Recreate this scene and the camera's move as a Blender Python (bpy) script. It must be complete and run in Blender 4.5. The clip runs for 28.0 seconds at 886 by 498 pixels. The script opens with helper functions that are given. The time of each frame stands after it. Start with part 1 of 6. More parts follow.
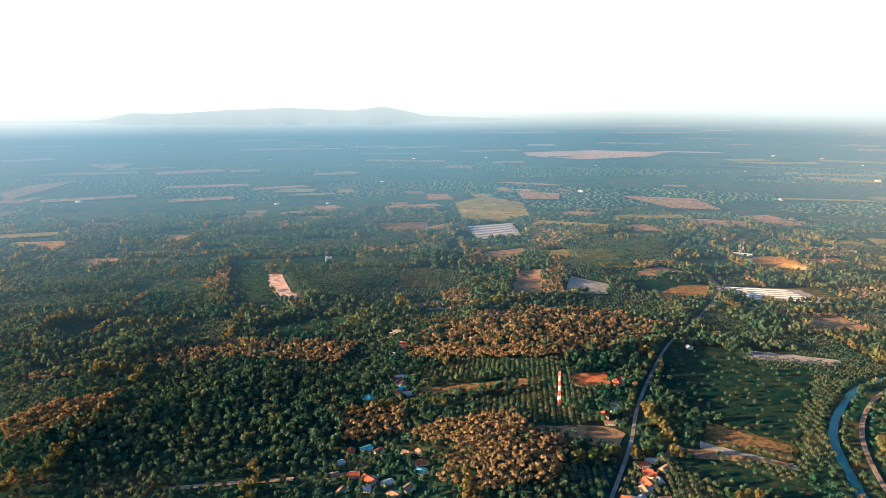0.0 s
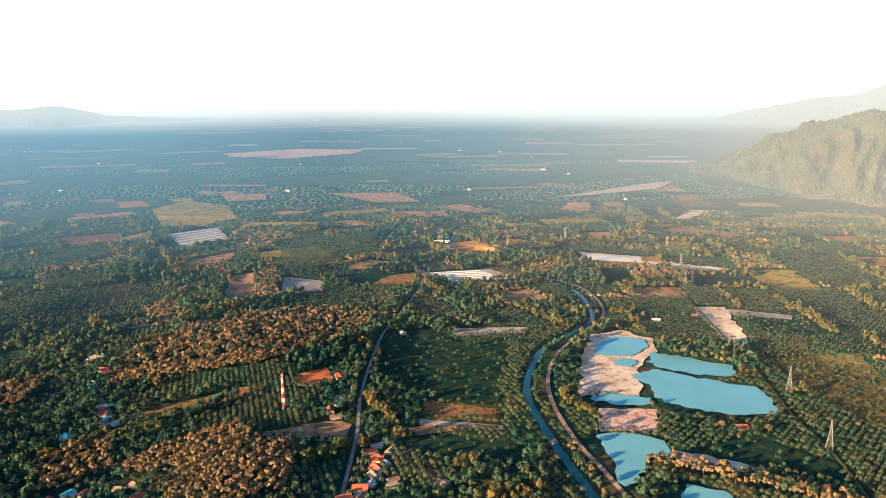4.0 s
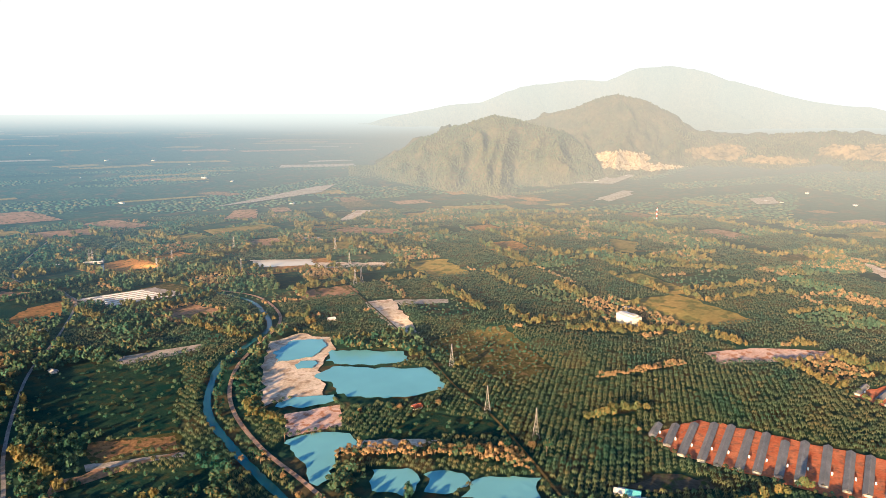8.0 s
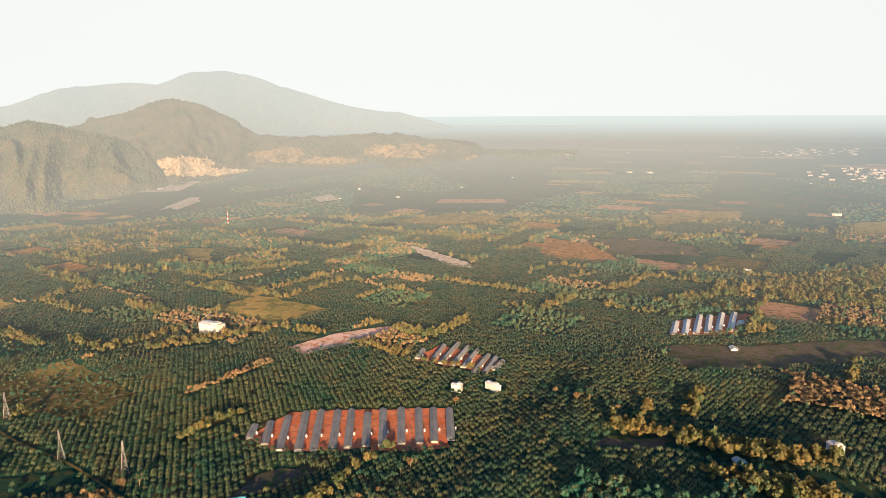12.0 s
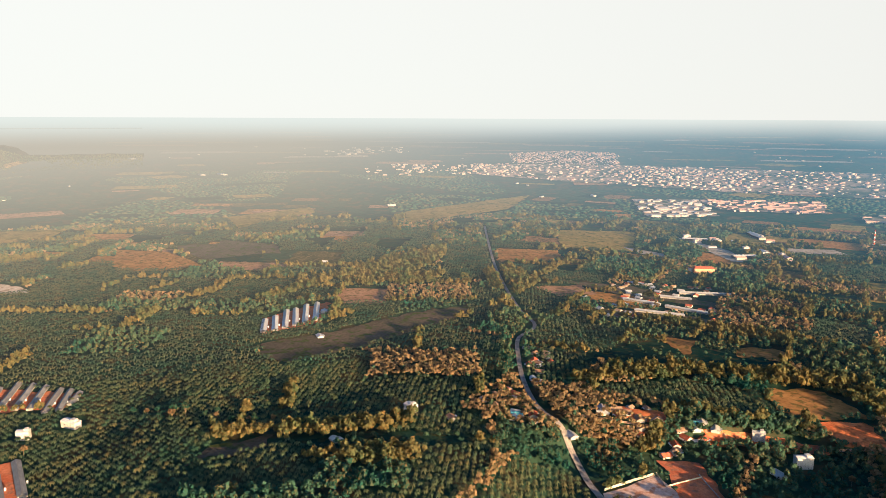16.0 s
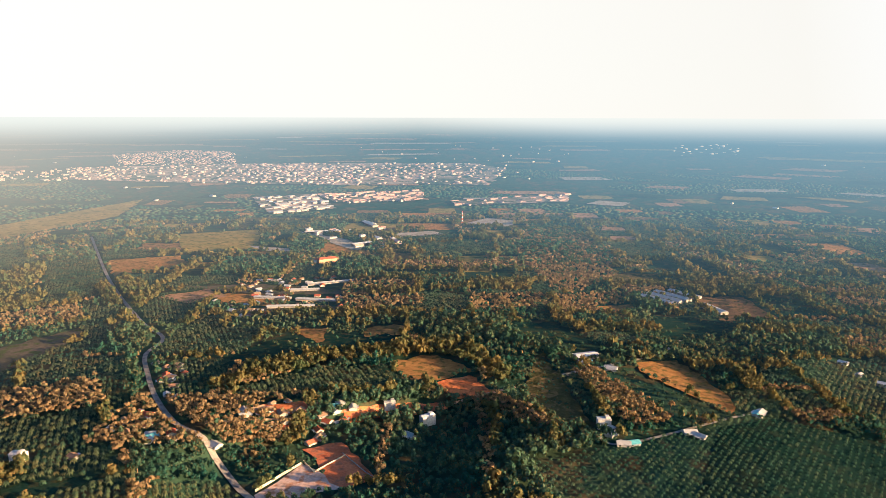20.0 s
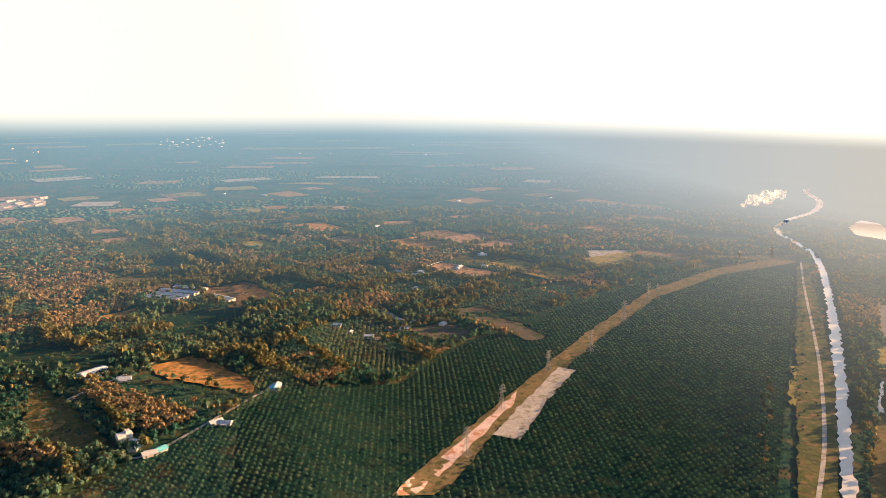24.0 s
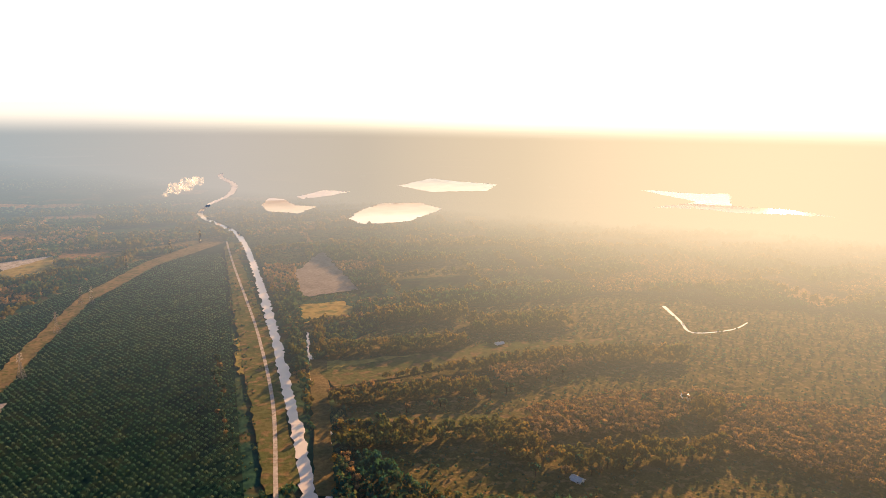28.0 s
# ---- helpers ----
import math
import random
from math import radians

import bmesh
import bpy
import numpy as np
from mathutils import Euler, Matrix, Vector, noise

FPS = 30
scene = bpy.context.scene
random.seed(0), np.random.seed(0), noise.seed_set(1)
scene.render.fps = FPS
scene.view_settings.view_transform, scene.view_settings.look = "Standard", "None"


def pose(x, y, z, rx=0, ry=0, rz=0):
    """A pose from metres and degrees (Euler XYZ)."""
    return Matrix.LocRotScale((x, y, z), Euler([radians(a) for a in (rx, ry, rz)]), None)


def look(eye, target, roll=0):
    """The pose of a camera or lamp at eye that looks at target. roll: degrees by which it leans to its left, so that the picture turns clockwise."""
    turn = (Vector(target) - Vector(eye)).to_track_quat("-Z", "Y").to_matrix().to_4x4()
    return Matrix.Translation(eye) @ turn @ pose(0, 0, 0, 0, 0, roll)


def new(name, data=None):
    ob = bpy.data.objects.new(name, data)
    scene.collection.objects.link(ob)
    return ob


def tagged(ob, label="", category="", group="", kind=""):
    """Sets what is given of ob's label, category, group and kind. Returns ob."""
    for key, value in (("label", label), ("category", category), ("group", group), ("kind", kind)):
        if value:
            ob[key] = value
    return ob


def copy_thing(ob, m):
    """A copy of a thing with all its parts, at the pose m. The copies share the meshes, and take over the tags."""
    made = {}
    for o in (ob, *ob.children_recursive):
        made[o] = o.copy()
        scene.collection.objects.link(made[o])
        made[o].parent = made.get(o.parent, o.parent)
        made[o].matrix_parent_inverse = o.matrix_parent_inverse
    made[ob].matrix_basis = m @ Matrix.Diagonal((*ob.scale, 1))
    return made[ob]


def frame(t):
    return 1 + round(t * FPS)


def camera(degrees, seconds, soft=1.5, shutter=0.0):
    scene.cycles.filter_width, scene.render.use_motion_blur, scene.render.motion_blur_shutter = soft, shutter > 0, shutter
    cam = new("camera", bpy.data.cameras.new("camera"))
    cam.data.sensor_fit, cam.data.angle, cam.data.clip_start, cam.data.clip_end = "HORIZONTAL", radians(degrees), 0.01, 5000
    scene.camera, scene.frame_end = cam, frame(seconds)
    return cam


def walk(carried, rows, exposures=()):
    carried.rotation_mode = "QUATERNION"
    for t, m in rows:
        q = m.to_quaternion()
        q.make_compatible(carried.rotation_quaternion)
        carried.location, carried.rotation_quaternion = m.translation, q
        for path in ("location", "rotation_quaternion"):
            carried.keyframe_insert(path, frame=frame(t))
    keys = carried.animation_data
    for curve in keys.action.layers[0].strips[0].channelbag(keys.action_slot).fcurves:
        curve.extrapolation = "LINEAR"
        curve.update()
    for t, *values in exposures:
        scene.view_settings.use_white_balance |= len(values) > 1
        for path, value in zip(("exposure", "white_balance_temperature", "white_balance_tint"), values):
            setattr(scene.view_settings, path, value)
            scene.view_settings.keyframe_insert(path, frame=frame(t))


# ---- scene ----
# ---- camera: it hangs 400 m over the plain and turns where it is ----
EYE = 400.0
EXPOSURES = [(0.0, 2.0, 4900, -4), (5.0, 2.0, 4950, -3), (9.0, 1.86, 4980, -3), (12.0, 1.67, 4980, -2), (16.0, 1.68, 5030, -2), (19.0, 1.76, 5080, -1), (21.0, 1.92, 5150, 0), (24.0, 2.05, 5600, 3), (26.0, 2.1, 5950, 5), (27.0, 2.2, 6050, 7), (28.0, 1.9, 6100, 8)]  # seconds, stops, kelvin, tint
cam = camera(64.72, 28.0, soft=0.8)
ROWS = [  # seconds, yaw, pitch, roll
    (0.0, -0.018, -11.317, -0.160),
    (0.5, -2.514, -11.355, -0.157),
    (1.0, -4.944, -11.395, -0.151),
    (1.5, -7.846, -11.466, -0.162),
    (2.0, -10.826, -11.501, -0.183),
    (2.5, -13.912, -11.531, -0.217),
    (3.0, -17.032, -11.551, -0.257),
    (3.5, -20.493, -11.516, -0.250),
    (5.5, -33.154, -11.377, -0.246),
    (6.0, -36.474, -11.322, -0.227),
    (6.5, -39.398, -11.273, -0.233),
    (7.0, -43.353, -11.210, -0.207),
    (7.5, -46.932, -11.165, -0.159),
    (8.0, -50.776, -11.116, -0.157),
    (8.5, -54.809, -11.079, -0.204),
    (9.0, -58.715, -11.037, -0.202),
    (9.5, -63.852, -11.022, -0.209),
    (10.0, -67.989, -10.992, -0.231),
    (10.5, -73.014, -10.968, -0.214),
    (11.0, -76.303, -10.934, -0.253),
    (11.5, -80.854, -10.886, -0.247),
    (12.0, -85.190, -10.865, -0.237),
    (12.5, -88.727, -10.848, -0.245),
    (14.5, -106.746, -10.674, 0.071),
    (15.0, -111.440, -10.706, 0.177),
    (15.5, -115.492, -10.716, 0.254),
    (16.0, -119.041, -10.717, 0.245),
    (16.5, -122.794, -10.729, 0.209),
    (17.0, -126.417, -10.741, 0.183),
    (17.5, -130.086, -10.751, 0.192),
    (18.0, -133.967, -10.743, 0.159),
    (18.5, -137.747, -10.764, 0.147),
    (19.0, -141.492, -10.757, 0.157),
    (19.5, -145.014, -10.769, 0.133),
    (20.0, -149.504, -10.778, 0.148),
    (20.5, -153.467, -10.789, 0.126),
    (22.5, -172.783, -10.979, 0.087),
    (23.0, -178.565, -11.072, 0.091),
    (23.5, -184.159, -11.162, 0.075),
    (24.0, -189.484, -11.270, 0.056),
    (24.5, -195.611, -11.362, 0.047),
    (25.0, -201.623, -11.482, 0.043),
    (25.5, -206.941, -11.599, 0.024),
    (26.0, -212.537, -11.710, -0.000),
    (26.5, -217.967, -11.839, -0.003),
    (27.0, -223.436, -11.902, 0.017),
    (27.5, -229.584, -11.935, 0.024),
    (28.0, -234.639, -12.025, 0.007),
]
walk(cam, [(t, pose(0, 0, EYE, 0, 0, yaw) @ pose(0, 0, 0, 90 + pitch, 0, 0) @ pose(0, 0, 0, 0, 0, roll)) for t, yaw, pitch, roll in ROWS], EXPOSURES)

# ---- world, sun ----
SUN_AZ, SUN_EL = 261.0, 11.0          # degrees, clockwise from +y; over the horizon
SUN_DIR = Vector((math.sin(radians(SUN_AZ)) * math.cos(radians(SUN_EL)), math.cos(radians(SUN_AZ)) * math.cos(radians(SUN_EL)), math.sin(radians(SUN_EL))))
world = bpy.data.worlds.new("sky")
scene.world = world
world.use_nodes = True
wn = world.node_tree.nodes
sky = wn.new("ShaderNodeTexSky")
sky.sky_type, sky.sun_disc = "NISHITA", False
sky.sun_elevation, sky.sun_rotation = radians(SUN_EL), radians(SUN_AZ)
sky.altitude, sky.air_density, sky.dust_density, sky.ozone_density = 400, 0.95, 0.3, 4.0
# a bright hazy layer lies over the horizon, brighter towards the sun
wl = world.node_tree.links
coord = wn.new("ShaderNodeTexCoord")
split = wn.new("ShaderNodeSeparateXYZ")
wl.new(coord.outputs["Generated"], split.inputs[0])
layer = wn.new("ShaderNodeMapRange")
layer.interpolation_type = "SMOOTHSTEP"
for i, v in zip((1, 2, 3, 4), (0.20, 0.34, 0.985, 0.0)):
    layer.inputs[i].default_value = v
toward = wn.new("ShaderNodeVectorMath"); toward.operation = "DOT_PRODUCT"; toward.inputs[1].default_value = SUN_DIR
wl.new(coord.outputs["Generated"], toward.inputs[0])
glare = wn.new("ShaderNodeMapRange"); glare.interpolation_type = "SMOOTHSTEP"   # the haze layer stands higher round the sun
for i, v in zip((1, 2, 3, 4), (0.45, 0.95, 0.0, 0.34)):
    glare.inputs[i].default_value = v
wl.new(toward.outputs["Value"], glare.inputs[0])
lower = wn.new("ShaderNodeMath"); lower.operation = "SUBTRACT"
wl.new(split.outputs["Z"], lower.inputs[0]); wl.new(glare.outputs[0], lower.inputs[1])
wl.new(lower.outputs[0], layer.inputs[0])
tone = wn.new("ShaderNodeValToRGB")
te = tone.color_ramp.elements
te[0].position, te[0].color = 0.0, (6.3, 5.0, 3.85, 1)
te[1].position, te[1].color = 1.0, (24.0, 18.0, 11.0, 1)
te.new(0.55).color = (5.6, 4.4, 3.4, 1)
te.new(0.72).color = (6.2, 5.1, 4.4, 1)
te.new(0.9).color = (8.2, 6.8, 5.8, 1)
side = wn.new("ShaderNodeMapRange"); side.inputs[1].default_value = -1.0
wl.new(toward.outputs["Value"], side.inputs[0])
wl.new(side.outputs[0], tone.inputs[0])
blend = wn.new("ShaderNodeMix"); blend.data_type = "RGBA"
wl.new(layer.outputs[0], blend.inputs[0])
wl.new(sky.outputs[0], blend.inputs[6])
wl.new(tone.outputs[0], blend.inputs[7])
wn["Background"].inputs["Strength"].default_value = 0.058
wl.new(blend.outputs[2], wn["Background"].inputs["Color"])
sun = new("sun", bpy.data.lights.new("sun", "SUN"))
sun.data.energy, sun.data.angle, sun.data.color = 6.6, radians(0.6), (1.0, 0.52, 0.21)
sun.matrix_world = look(SUN_DIR * 3000, (0, 0, 0))

# ---- materials ----
MATS = {}


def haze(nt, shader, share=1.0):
    """Haze painted into a material as emission: a pale glow that grows with the distance, warmer towards the sun."""
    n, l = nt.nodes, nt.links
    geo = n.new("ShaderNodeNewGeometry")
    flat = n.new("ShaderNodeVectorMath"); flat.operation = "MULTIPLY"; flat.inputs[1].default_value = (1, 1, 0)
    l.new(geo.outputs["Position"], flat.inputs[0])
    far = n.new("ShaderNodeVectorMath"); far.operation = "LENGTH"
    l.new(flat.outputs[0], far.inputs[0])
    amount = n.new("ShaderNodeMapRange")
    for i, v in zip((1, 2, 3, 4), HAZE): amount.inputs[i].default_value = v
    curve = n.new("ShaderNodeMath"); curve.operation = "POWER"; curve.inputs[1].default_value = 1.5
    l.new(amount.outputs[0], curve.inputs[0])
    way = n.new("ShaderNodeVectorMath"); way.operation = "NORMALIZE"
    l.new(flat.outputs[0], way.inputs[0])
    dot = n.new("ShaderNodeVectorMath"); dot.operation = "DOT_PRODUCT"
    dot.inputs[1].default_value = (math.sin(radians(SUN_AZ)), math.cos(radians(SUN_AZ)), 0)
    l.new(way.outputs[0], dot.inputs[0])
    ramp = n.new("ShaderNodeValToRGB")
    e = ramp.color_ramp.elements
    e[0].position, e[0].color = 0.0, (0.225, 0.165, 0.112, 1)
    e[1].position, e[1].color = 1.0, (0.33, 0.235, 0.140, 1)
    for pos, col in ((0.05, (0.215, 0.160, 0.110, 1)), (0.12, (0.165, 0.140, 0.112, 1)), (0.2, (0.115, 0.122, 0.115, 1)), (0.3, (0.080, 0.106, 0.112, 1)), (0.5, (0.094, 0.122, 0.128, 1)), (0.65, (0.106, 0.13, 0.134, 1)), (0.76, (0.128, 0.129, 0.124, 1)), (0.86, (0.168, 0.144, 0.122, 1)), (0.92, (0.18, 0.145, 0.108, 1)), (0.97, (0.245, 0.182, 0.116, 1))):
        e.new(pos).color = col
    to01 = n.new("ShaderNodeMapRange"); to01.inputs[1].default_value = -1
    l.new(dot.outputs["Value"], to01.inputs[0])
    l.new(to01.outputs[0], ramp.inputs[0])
    # the painted haze is set thicker towards the sun, and straight away from it
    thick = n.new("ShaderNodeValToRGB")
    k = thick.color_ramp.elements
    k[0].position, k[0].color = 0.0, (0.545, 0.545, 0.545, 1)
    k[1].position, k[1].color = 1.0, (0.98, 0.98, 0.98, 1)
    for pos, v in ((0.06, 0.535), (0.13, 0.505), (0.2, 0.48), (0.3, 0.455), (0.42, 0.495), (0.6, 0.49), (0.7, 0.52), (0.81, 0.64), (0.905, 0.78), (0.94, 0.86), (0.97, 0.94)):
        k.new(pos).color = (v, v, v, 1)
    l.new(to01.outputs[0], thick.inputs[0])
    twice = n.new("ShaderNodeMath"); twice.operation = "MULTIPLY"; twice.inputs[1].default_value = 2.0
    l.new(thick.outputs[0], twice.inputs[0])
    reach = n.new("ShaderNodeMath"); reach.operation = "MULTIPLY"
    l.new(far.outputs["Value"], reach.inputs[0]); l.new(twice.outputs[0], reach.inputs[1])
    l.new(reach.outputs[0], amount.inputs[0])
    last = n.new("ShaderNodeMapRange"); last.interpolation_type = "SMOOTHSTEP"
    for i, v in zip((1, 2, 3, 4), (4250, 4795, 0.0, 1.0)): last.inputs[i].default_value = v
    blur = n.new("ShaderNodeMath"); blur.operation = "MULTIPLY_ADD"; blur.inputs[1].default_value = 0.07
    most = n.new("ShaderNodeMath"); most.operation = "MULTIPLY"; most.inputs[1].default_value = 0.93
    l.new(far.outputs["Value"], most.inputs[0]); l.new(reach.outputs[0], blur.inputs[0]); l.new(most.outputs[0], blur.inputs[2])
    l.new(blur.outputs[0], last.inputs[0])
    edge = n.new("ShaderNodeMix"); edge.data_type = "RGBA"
    brim = n.new("ShaderNodeValToRGB")      # the painted glow at the plain's brim matches the sky's own brightness
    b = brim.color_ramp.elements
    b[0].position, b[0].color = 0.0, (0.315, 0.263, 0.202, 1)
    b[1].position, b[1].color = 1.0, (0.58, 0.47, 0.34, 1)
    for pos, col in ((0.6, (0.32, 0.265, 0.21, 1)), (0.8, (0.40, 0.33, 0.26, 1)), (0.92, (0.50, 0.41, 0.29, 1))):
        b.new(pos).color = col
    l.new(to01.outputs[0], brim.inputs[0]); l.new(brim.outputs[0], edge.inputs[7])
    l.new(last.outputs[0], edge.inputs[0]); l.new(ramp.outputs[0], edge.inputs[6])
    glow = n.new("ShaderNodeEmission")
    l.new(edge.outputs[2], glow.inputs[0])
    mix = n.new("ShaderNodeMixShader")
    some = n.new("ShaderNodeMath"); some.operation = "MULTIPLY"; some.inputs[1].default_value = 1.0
    if share < 1.0:      # painted haze set thinner up the slopes
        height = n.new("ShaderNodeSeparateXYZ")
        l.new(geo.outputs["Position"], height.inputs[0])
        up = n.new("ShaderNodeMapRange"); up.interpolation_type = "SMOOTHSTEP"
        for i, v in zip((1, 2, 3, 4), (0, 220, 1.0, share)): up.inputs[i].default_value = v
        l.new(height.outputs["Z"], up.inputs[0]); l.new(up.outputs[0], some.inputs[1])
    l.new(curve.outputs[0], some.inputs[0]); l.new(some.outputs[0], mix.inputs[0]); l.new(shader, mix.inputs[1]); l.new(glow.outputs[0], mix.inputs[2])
    return mix.outputs[0]


# metres where the painted haze starts and ends, and its least and most share
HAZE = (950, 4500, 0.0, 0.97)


def material(name, a, b, scale=0.1, rough=0.9, fine=None, c=None, leaf=0.0, far=False, bump=0.0, metal=0.0, island=False, rare=2.6, obj=False, wave=None):
    """Two colours mixed by coarse noise, broken by fine noise (and a third colour); scale in 1/m."""
    m = bpy.data.materials.new(name)
    m.use_nodes = True
    nt = m.node_tree
    n, l = nt.nodes, nt.links
    p = n["Principled BSDF"]
    p.inputs["Roughness"].default_value, p.inputs["Metallic"].default_value = rough, metal
    p.inputs["Specular IOR Level"].default_value = 0.0 if rough > 0.8 else 0.3
    geo = n.new("ShaderNodeNewGeometry")
    def noisy(s, lo, hi, detail=4):
        t = n.new("ShaderNodeTexNoise"); t.inputs["Scale"].default_value = s; t.inputs["Detail"].default_value = detail
        l.new(geo.outputs["Position"], t.inputs["Vector"])
        r = n.new("ShaderNodeMapRange"); r.inputs[1].default_value, r.inputs[2].default_value = lo, hi
        l.new(t.outputs["Fac"], r.inputs[0])
        return r.outputs[0]
    def mixed(f, x, y, mode="MIX"):
        k = n.new("ShaderNodeMix"); k.data_type = "RGBA"; k.blend_type = mode
        if isinstance(f, float): k.inputs[0].default_value = f
        else: l.new(f, k.inputs[0])
        for sock, v in ((k.inputs[6], x), (k.inputs[7], y)):
            if isinstance(v, tuple): sock.default_value = (*v, 1)
            else: l.new(v, sock)
        return k.outputs[2]
    f = noisy(scale, 0.35, 0.65)
    col = mixed(f, a, b)
    if island:
        lone = n.new("ShaderNodeMath"); lone.operation = "POWER"; lone.inputs[1].default_value = rare
        l.new(geo.outputs["Random Per Island"], lone.inputs[0])
        few = n.new("ShaderNodeMath"); few.operation = "MULTIPLY"      # the odd colour comes in stands, not leaf by leaf
        l.new(lone.outputs[0], few.inputs[0]); l.new(noisy(0.022, 0.32, 0.60, 3), few.inputs[1])
        col = mixed(few.outputs[0], col, mixed(0.7, a, c or b))
    if obj:
        oi = n.new("ShaderNodeObjectInfo")
        col = mixed(oi.outputs["Random"], col, mixed(0.55, col, c or b))
    elif c and not island:
        col = mixed(noisy(scale * 2.7 + 0.01, 0.52, 0.62), col, c)
    fs = fine or scale * 12
    g = noisy(fs, 0.25, 0.75, 3)
    dark = mixed(g, (0.72, 0.72, 0.72), (1.22, 1.22, 1.22))
    col = mixed(1.0, col, dark, "MULTIPLY")
    l.new(col, p.inputs["Base Color"])
    if bump:
        bp = n.new("ShaderNodeBump"); bp.inputs["Strength"].default_value = 1.0; bp.inputs["Distance"].default_value = bump
        l.new(g, bp.inputs["Height"]); l.new(bp.outputs[0], p.inputs["Normal"])
    out = p.outputs[0]
    if leaf:
        tr = n.new("ShaderNodeBsdfTranslucent")
        l.new(mixed(1.0, col, (2.1, 1.8, 1.0), "MULTIPLY"), tr.inputs["Color"])
        mx = n.new("ShaderNodeMixShader"); mx.inputs[0].default_value = leaf
        l.new(out, mx.inputs[1]); l.new(tr.outputs[0], mx.inputs[2])
        out = mx.outputs[0]
    # haze goes over the surface as painted emission
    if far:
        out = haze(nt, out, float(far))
    l.new(out, n["Material Output"].inputs["Surface"])
    MATS[name] = m
    return m


material("ground_grass", (0.018, 0.050, 0.038), (0.040, 0.066, 0.040), 0.004, c=(0.070, 0.062, 0.036), fine=0.05, far=True, bump=1.5)
# tree shade over the meadows is painted into this darkened grass colour
material("grass", (0.010, 0.034, 0.028), (0.024, 0.046, 0.030), 0.02, c=(0.040, 0.048, 0.026), fine=0.4, bump=0.3, far=True)
material("scrub", (0.050, 0.055, 0.024), (0.10, 0.085, 0.035), 0.03, c=(0.15, 0.11, 0.05), fine=0.3, bump=0.5, far=True)
material("earth", (0.24, 0.145, 0.085), (0.32, 0.20, 0.12), 0.02, c=(0.12, 0.10, 0.05), fine=0.2, far=True, bump=0.3)
material("pinkearth", (0.36, 0.22, 0.16), (0.44, 0.30, 0.22), 0.006, fine=0.05, far=True)
material("red", (0.42, 0.125, 0.045), (0.50, 0.19, 0.075), 0.03, c=(0.26, 0.10, 0.04), fine=0.3, bump=0.3, far=True)
material("redyard", (0.40, 0.12, 0.055), (0.47, 0.18, 0.09), 0.04, c=(0.28, 0.13, 0.08), fine=0.4, bump=0.2, far=True)
material("orange", (0.24, 0.125, 0.045), (0.32, 0.175, 0.06), 0.03, c=(0.13, 0.10, 0.035), fine=0.15, far=True, bump=0.4)
material("yellow", (0.19, 0.16, 0.05), (0.26, 0.19, 0.06), 0.012, c=(0.12, 0.12, 0.04), fine=0.1, far=True, bump=0.4)
material("pale", (0.28, 0.255, 0.225), (0.35, 0.32, 0.28), 0.03, c=(0.22, 0.20, 0.15), fine=0.3, far=True)
material("sand", (0.46, 0.38, 0.28), (0.58, 0.50, 0.40), 0.02, c=(0.34, 0.26, 0.18), fine=0.25, far=True, bump=0.3)
material("pinksand", (0.44, 0.30, 0.24), (0.54, 0.42, 0.36), 0.03, c=(0.34, 0.18, 0.11), fine=0.3, bump=0.2, far=True)
material("town_ground", (0.07, 0.085, 0.06), (0.42, 0.33, 0.28), 0.006, c=(0.045, 0.075, 0.055), fine=0.05, far=True)
material("terrace", (0.16, 0.10, 0.05), (0.22, 0.13, 0.06), 0.03, c=(0.07, 0.07, 0.03), fine=0.2, bump=0.6, far=True)
material("dark", (0.075, 0.068, 0.050), (0.11, 0.09, 0.065), 0.015, c=(0.06, 0.075, 0.03), fine=0.2, bump=0.2, far=True)
material("corridor", (0.105, 0.090, 0.045), (0.165, 0.120, 0.060), 0.03, c=(0.07, 0.075, 0.03), fine=0.15, bump=0.4, far=True)
material("bank", (0.055, 0.072, 0.028), (0.10, 0.094, 0.038), 0.02, c=(0.14, 0.10, 0.05), fine=0.15, bump=0.5, far=True)
material("bank2", (0.09, 0.08, 0.035), (0.15, 0.11, 0.05), 0.02, fine=0.2, bump=0.5, far=True)
material("greyfield", (0.15, 0.135, 0.12), (0.20, 0.18, 0.16), 0.02, fine=0.2, far=True)
material("asphalt", (0.22, 0.205, 0.19), (0.28, 0.26, 0.235), 0.03, c=(0.16, 0.15, 0.14), fine=0.5, far=True)
material("dirt_road", (0.30, 0.21, 0.15), (0.38, 0.28, 0.20), 0.05, c=(0.22, 0.15, 0.10), fine=0.5, far=True)
PALM = ((0.036, 0.080, 0.054), (0.080, 0.104, 0.056))
material("young_palm_leaf", (0.030, 0.085, 0.065), (0.060, 0.120, 0.080), 0.01, c=(0.14, 0.175, 0.10), leaf=0.4, island=True, rare=1.5, far=True)
# near-black base colour, so that the gaps between young palms read dark
material("palm_gap_ground", (0.007, 0.022, 0.019), (0.012, 0.028, 0.023), 0.01, c=(0.018, 0.030, 0.022), fine=0.15, far=True)
# belt leaves carry the gold of the low sun in their base colour
material("belt_leaf", (0.056, 0.088, 0.044), (0.118, 0.106, 0.044), 0.02, c=(0.22, 0.140, 0.046), leaf=0.18, island=True, rare=1.6, far=True)
# third colour: sunlit gold painted onto some of the palms
material("palm_leaf", *PALM, 0.01, c=(0.15, 0.124, 0.05), leaf=0.1, island=True, rare=1.3, far=True)
